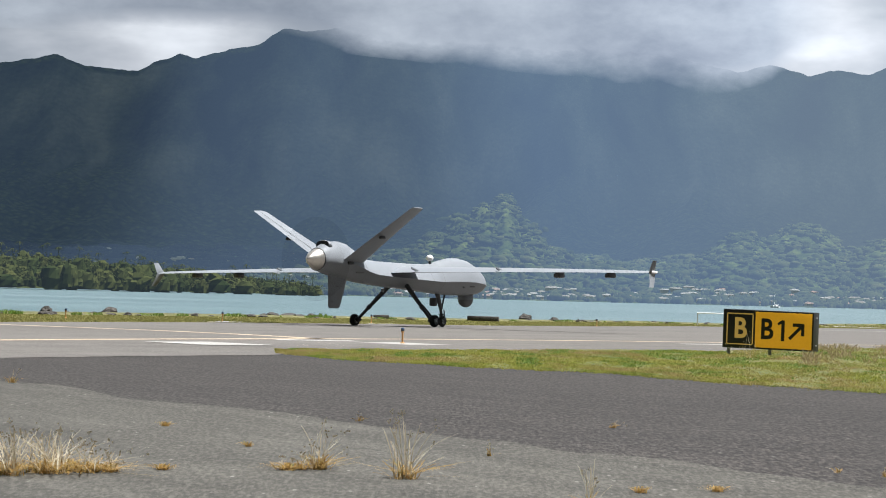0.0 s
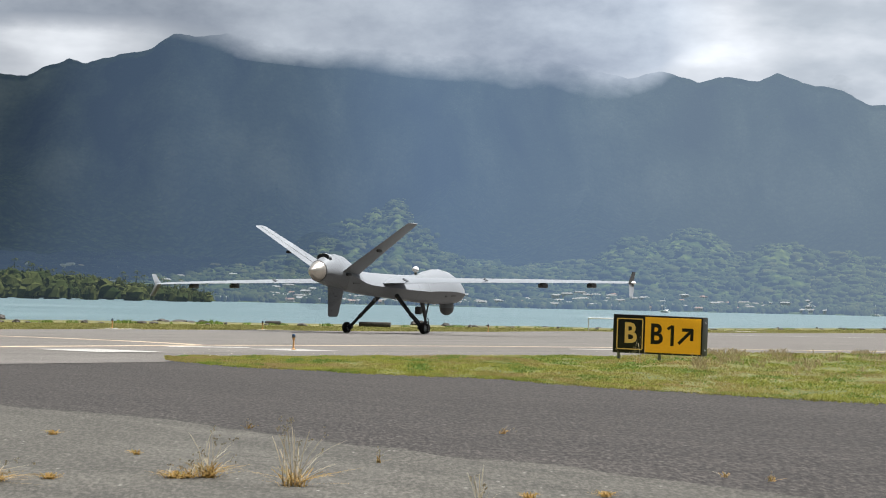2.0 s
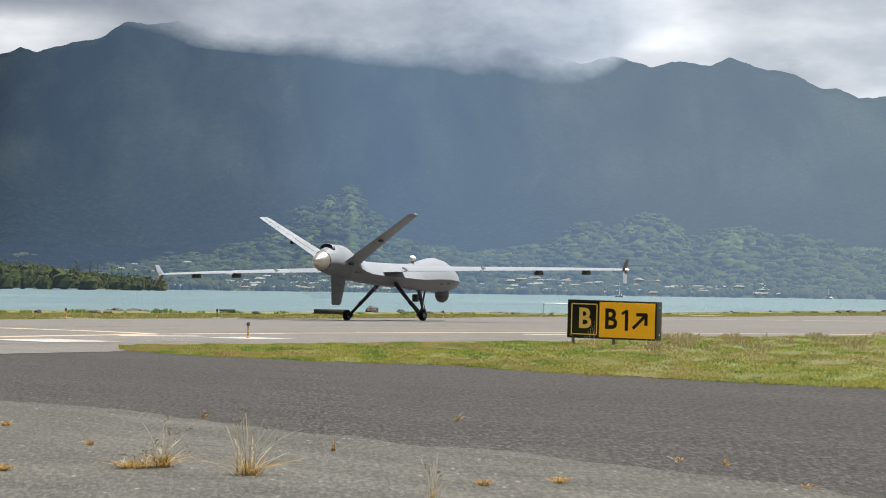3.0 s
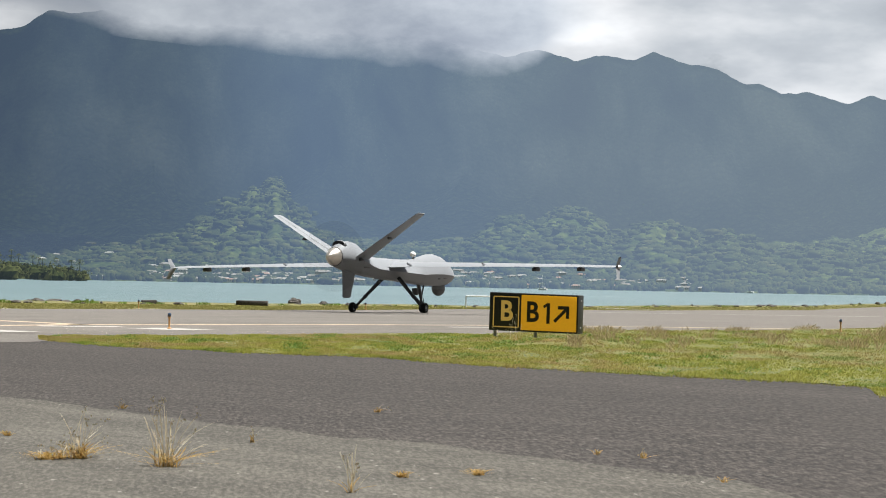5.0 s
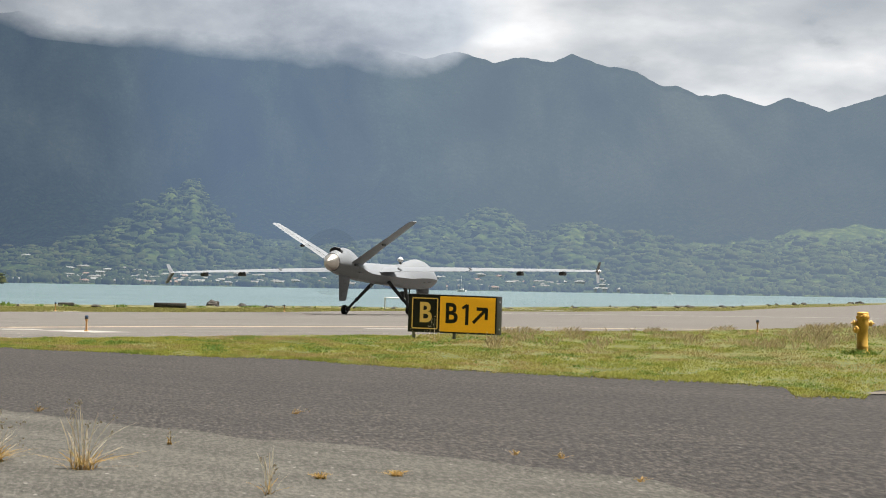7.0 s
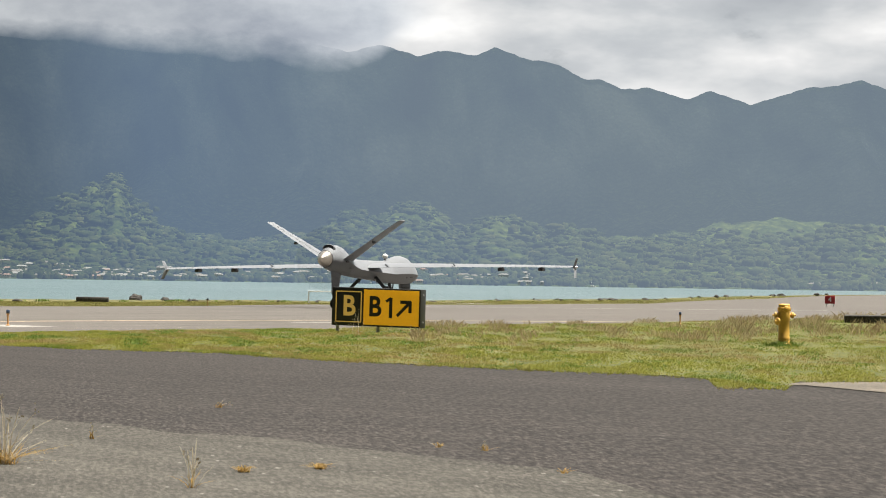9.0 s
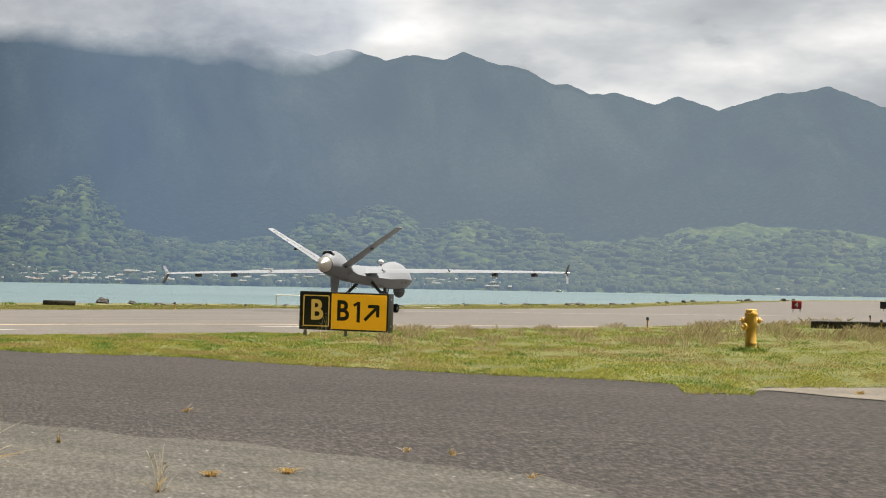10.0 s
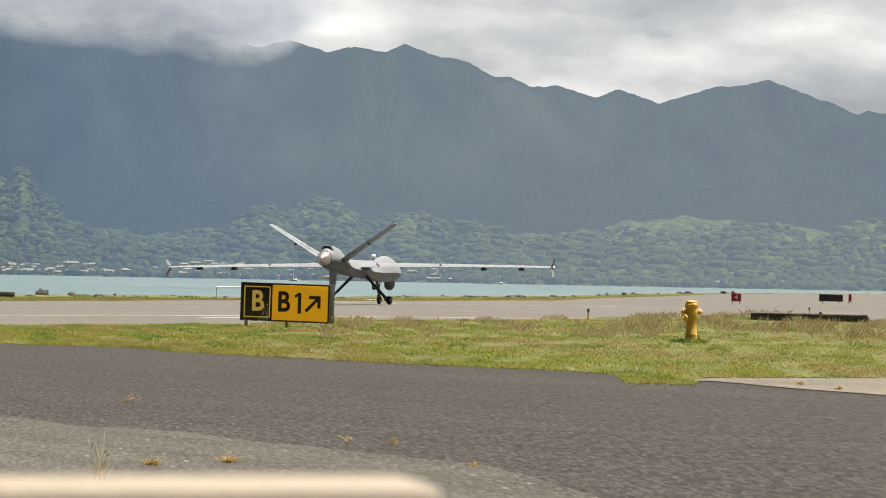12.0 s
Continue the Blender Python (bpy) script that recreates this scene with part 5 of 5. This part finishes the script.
def weed_spot(rng):
    az = rng.uniform(9.3, 25.5)
    a, b = grass_near(az), grass_far(az)
    u = 1 - 0.62 * rng.random() ** 1.2
    r = a + (b - a) * u
    n = noise.fractal(Vector((az * 0.8, r * 0.12, 8)), 0.9, 2, 3)
    if n < (-0.05 if az > 17.2 else 0.12):
        return None
    tall = 1.5 if az > 17.2 and r > 43 else 1.0
    return onto(az, r, island_top(az, r)), (0.6 + 0.9 * min(1.0, n + 0.2)) * tall


blades("weeds", 20000, weed_spot, 0.13, 0.0055, 0.6, M_WEED, "brown seeding weeds standing in the verge", 6, "weeds")


def herb_spot(rng):
    az = rng.uniform(-4.0, 25.5)
    a, b = grass_near(az), grass_far(az)
    r = a + (b - a) * rng.uniform(0.03, 0.97)
    n = noise.fractal(Vector((az * 1.1, r * 0.22, 21)), 0.8, 2.1, 4)
    if n < 0.28:
        return None
    return onto(az, r, island_top(az, r)), 0.5 + 0.9 * min(1.0, n)


blades("herbs", 60000, herb_spot, 0.045, 0.010, 1.1, M_HERB, "patches of fresh green herbs in the verge", 16, "plants")


def flowers():
    """Small pale flower heads scattered through the verge, each a little cup of four petals."""
    rng = random.Random(77)
    verts, faces = [], []
    for _ in range(3600):
        az = rng.uniform(-4.0, 25.5)
        a, b = grass_near(az), grass_far(az)
        r = a + (b - a) * rng.random()
        if rng.random() > 0.45 + 0.5 * noise.noise(Vector((az * 0.7, r * 0.2, 40))) + (0.25 if az > 9 else -0.15):
            continue
        p = onto(az, r, island_top(az, r) + rng.uniform(0.04, 0.13))
        w = rng.uniform(0.004, 0.010)
        for k in range(4):
            t = k * math.pi / 2 + rng.random()
            d, e = Vector((math.cos(t), math.sin(t), 0.5)), Vector((-math.sin(t), math.cos(t), 0))
            n = len(verts)
            verts += [p, p + d * w + e * w * 0.5, p + d * w * 1.3, p + d * w - e * w * 0.5]
            faces.append((n, n + 1, n + 2, n + 3))
    tagged(mesh_object("flowers", verts, faces, M_FLOWER, smooth=False), "small pale flower and seed heads in the verge", "flowers", kind="stuff")


flowers()


# weeds bunched left and forward of the hydrant, standing in for its shadow
def hydrant_spot(rng):
    foot = onto(18.95, 40.3, 0.0)
    q = foot + Vector((rng.gauss(-0.06, 0.13), rng.gauss(-0.05, 0.12), 0.02))
    return q, 0.6 + 0.6 * rng.random()


blades("herbs", 420, hydrant_spot, 0.10, 0.010, 0.7, M_HERB, "dark green weeds at the hydrant's foot, standing in for its shadow", 61, "plants")


def strip_spot(rng):
    az = rng.uniform(-11.8, 21)
    a, b = taxi_far(az), bank(az)
    if b < a + 1:
        return None
    r = a + (b - a) * rng.random()
    return onto(az, r, -0.01), 0.8 + 0.5 * noise.noise(Vector((az, r * 0.1, 0)))


blades("grass", 70000, strip_spot, 0.06, 0.035, 0.9, M_STRIP, "sunlit yellow-green grass strip along the shore", 7)


def bank_spot(rng):
    az = rng.uniform(-11.8, 19)
    n = noise.fractal(Vector((az * 1.4, 2, 8)), 0.9, 2, 3)
    if n < 0.05:
        return None
    r = bank(az) - rng.uniform(0, 3)
    return onto(az, r, 0.02), 0.5 + 1.0 * n


blades("bank_plants", 9000, bank_spot, 0.16, 0.035, 0.7, M_HERB, "low shrubs and weeds along the shore bank", 9, "plants")


# ---- dry tufts in the joints of the apron ----
def tuft(az, r, stalks, tall, spread, base, label, seed, straw=1.0):
    rng = random.Random(seed)
    t = thing("grass_tuft", Matrix.Translation(onto(az, r, 0.004)), label, "grass tuft", "tufts on the apron")
    for name, count, h, w, s, mat in (("stalk", stalks, tall, 0.0026, spread * 1.25, M_STRAW), ("base_grass", base, tall * 0.24 + 0.03, 0.0034, spread * 1.2 + 0.02, M_TUFT)):
        if not count:
            continue
        verts, faces = [], []
        for _ in range(count):
            a = rng.uniform(0, 2 * math.pi)
            d = abs(rng.gauss(0, 0.8)) * s
            hh = h * rng.uniform(0.35, 1.0)
            bx, by = rng.gauss(0, 0.16) * s, rng.gauss(0, 0.16) * s
            pts = [Vector((bx + math.cos(a) * d * u ** 1.7, by + math.sin(a) * d * u ** 1.7, hh * (u - 0.12 * u * u * d / max(s, 0.01)))) for u in (0, 0.3, 0.6, 0.85, 1.0)]
            b = rng.uniform(0, math.pi)
            k = len(verts)
            for i, p in enumerate(pts):
                ww = w * (1.0, 0.9, 0.75, 0.9, 0.15)[i]
                o = Vector((math.cos(b) * ww, math.sin(b) * ww, 0))
                verts += [p - o, p + o]
                if i:
                    j = k + 2 * i
                    faces.append((j - 2, j - 1, j + 1, j))
            if name == "stalk" and rng.random() < 0.4:
                tip = pts[-1]
                for _s in range(4):
                    o = Vector((rng.gauss(0, 0.01), rng.gauss(0, 0.01), rng.gauss(0, 0.016)))
                    k = len(verts)
                    verts += [tip + o, tip + o + Vector((0.006, 0, 0.006)), tip + o + Vector((0, 0, 0.014)), tip + o + Vector((-0.006, 0, 0.006))]
                    faces.append((k, k + 1, k + 2, k + 3))
        ob = mesh_object(name, verts, faces, mat, smooth=False)
        ob.parent = t
        tagged(ob, kind="stuff")
    return t


SIGN_WEED = "seeding weed standing before the taxiway sign"
TALL, MAT, CLUMP, SPRIG = "tall dry straw-coloured grass tuft in a pavement joint", "low mat of dry grass on the apron", "small brown dead grass clump on the apron", "thin dry sprig growing from the apron"
for k, (az, r, stalks, tall, spread, base, label) in enumerate((
        (-10.9, 12.7, 60, 0.30, 0.14, 120, TALL), (-9.9, 12.9, 90, 0.27, 0.26, 260, TALL), (-9.0, 13.0, 30, 0.18, 0.22, 200, TALL), (-8.4, 13.0, 8, 0.13, 0.1, 90, MAT),
        (-7.05, 13.2, 0, 0.05, 0.06, 90, CLUMP), (-3.85, 13.35, 6, 0.08, 0.11, 130, MAT), (-3.05, 13.45, 24, 0.31, 0.12, 130, TALL), (-0.79, 12.9, 30, 0.42, 0.17, 70, TALL),
        (-3.5, 13.4, 4, 0.1, 0.06, 40, MAT), (1.36, 14.9, 4, 0.12, 0.03, 14, SPRIG), (-7.03, 17.4, 0, 0.05, 0.05, 70, CLUMP), (-4.88, 15.3, 0, 0.04, 0.04, 50, CLUMP), (4.0, 11.45, 11, 0.27, 0.07, 8, SPRIG),
        (5.3, 12.4, 0, 0.04, 0.045, 70, CLUMP), (7.25, 12.65, 0, 0.04, 0.05, 80, CLUMP), (-10.95, 24.7, 5, 0.18, 0.07, 50, CLUMP), (4.5, 18.6, 4, 0.08, 0.06, 20, SPRIG), (-2.05, 18.6, 3, 0.08, 0.04, 14, SPRIG),
        (21.8, 24.3, 0, 0.07, 0.06, 60, CLUMP), (10.3, 14.4, 3, 0.05, 0.04, 14, SPRIG), (11.5, 14.2, 3, 0.05, 0.04, 14, SPRIG), (22.8, 23.4, 0, 0.07, 0.06, 50, CLUMP), (13.6, 12.6, 0, 0.03, 0.03, 20, SPRIG), (7.95, 43.6, 9, 0.55, 0.30, 30, SIGN_WEED), (8.9, 43.4, 6, 0.30, 0.2, 40, SIGN_WEED), (7.5, 44.6, 7, 0.28, 0.2, 40, SIGN_WEED), (9.4, 43.6, 6, 0.26, 0.2, 40, SIGN_WEED))):
    tuft(az, r, stalks, tall, spread, base, label, 50 + k)


# ---- the rounded ledge close before the camera ----
def ledge():
    d, h = 0.9, 0.9765
    x0, x1 = 0.012, 0.271
    p = thing("parapet", Matrix.Translation(((x0 + x1) / 2, d + 0.03, 0)), "cream rendered low parapet close before the camera", "parapet")
    part("coping", box(bmesh.new(), (x1 - x0, 0.06, 0.05), Matrix.Translation((0, 0, h - 0.025)), 0.014), M_CREAM, p)
    part("wall", box(bmesh.new(), (x1 - x0 - 0.012, 0.05, h - 0.05), Matrix.Translation((0, 0, (h - 0.05) / 2)), 0.006), M_CREAM, p)


ledge()


# ---- what moves ----
def motions():
    rows, spans = [], []
    for k in range(121):
        t = k / 10
        u = (t - 6) / 6
        x, y = 8.985 + 10.579 * u - 0.019 * u * u, 92.009 + 15.951 * u - 0.084 * u * u
        spans.append((t, x, y))
        if k % 10 == 0:
            rows.append((t, pose(x, y, -0.116 - 0.088 * u, 0, -0.9 + 0.05 * u, -31.51 + 0.88 * u)))
    walk(PLANE, rows)
    for ob, place, radius in WHEELS:
        turn, at = [], 0.0
        for i, (t, x, y) in enumerate(spans):
            if i:
                at += math.hypot(x - spans[i - 1][1], y - spans[i - 1][2]) / radius
            turn.append((t, Matrix.Translation(place) @ Matrix.Rotation(-at, 4, "X")))
        walk(ob, turn)


motions()
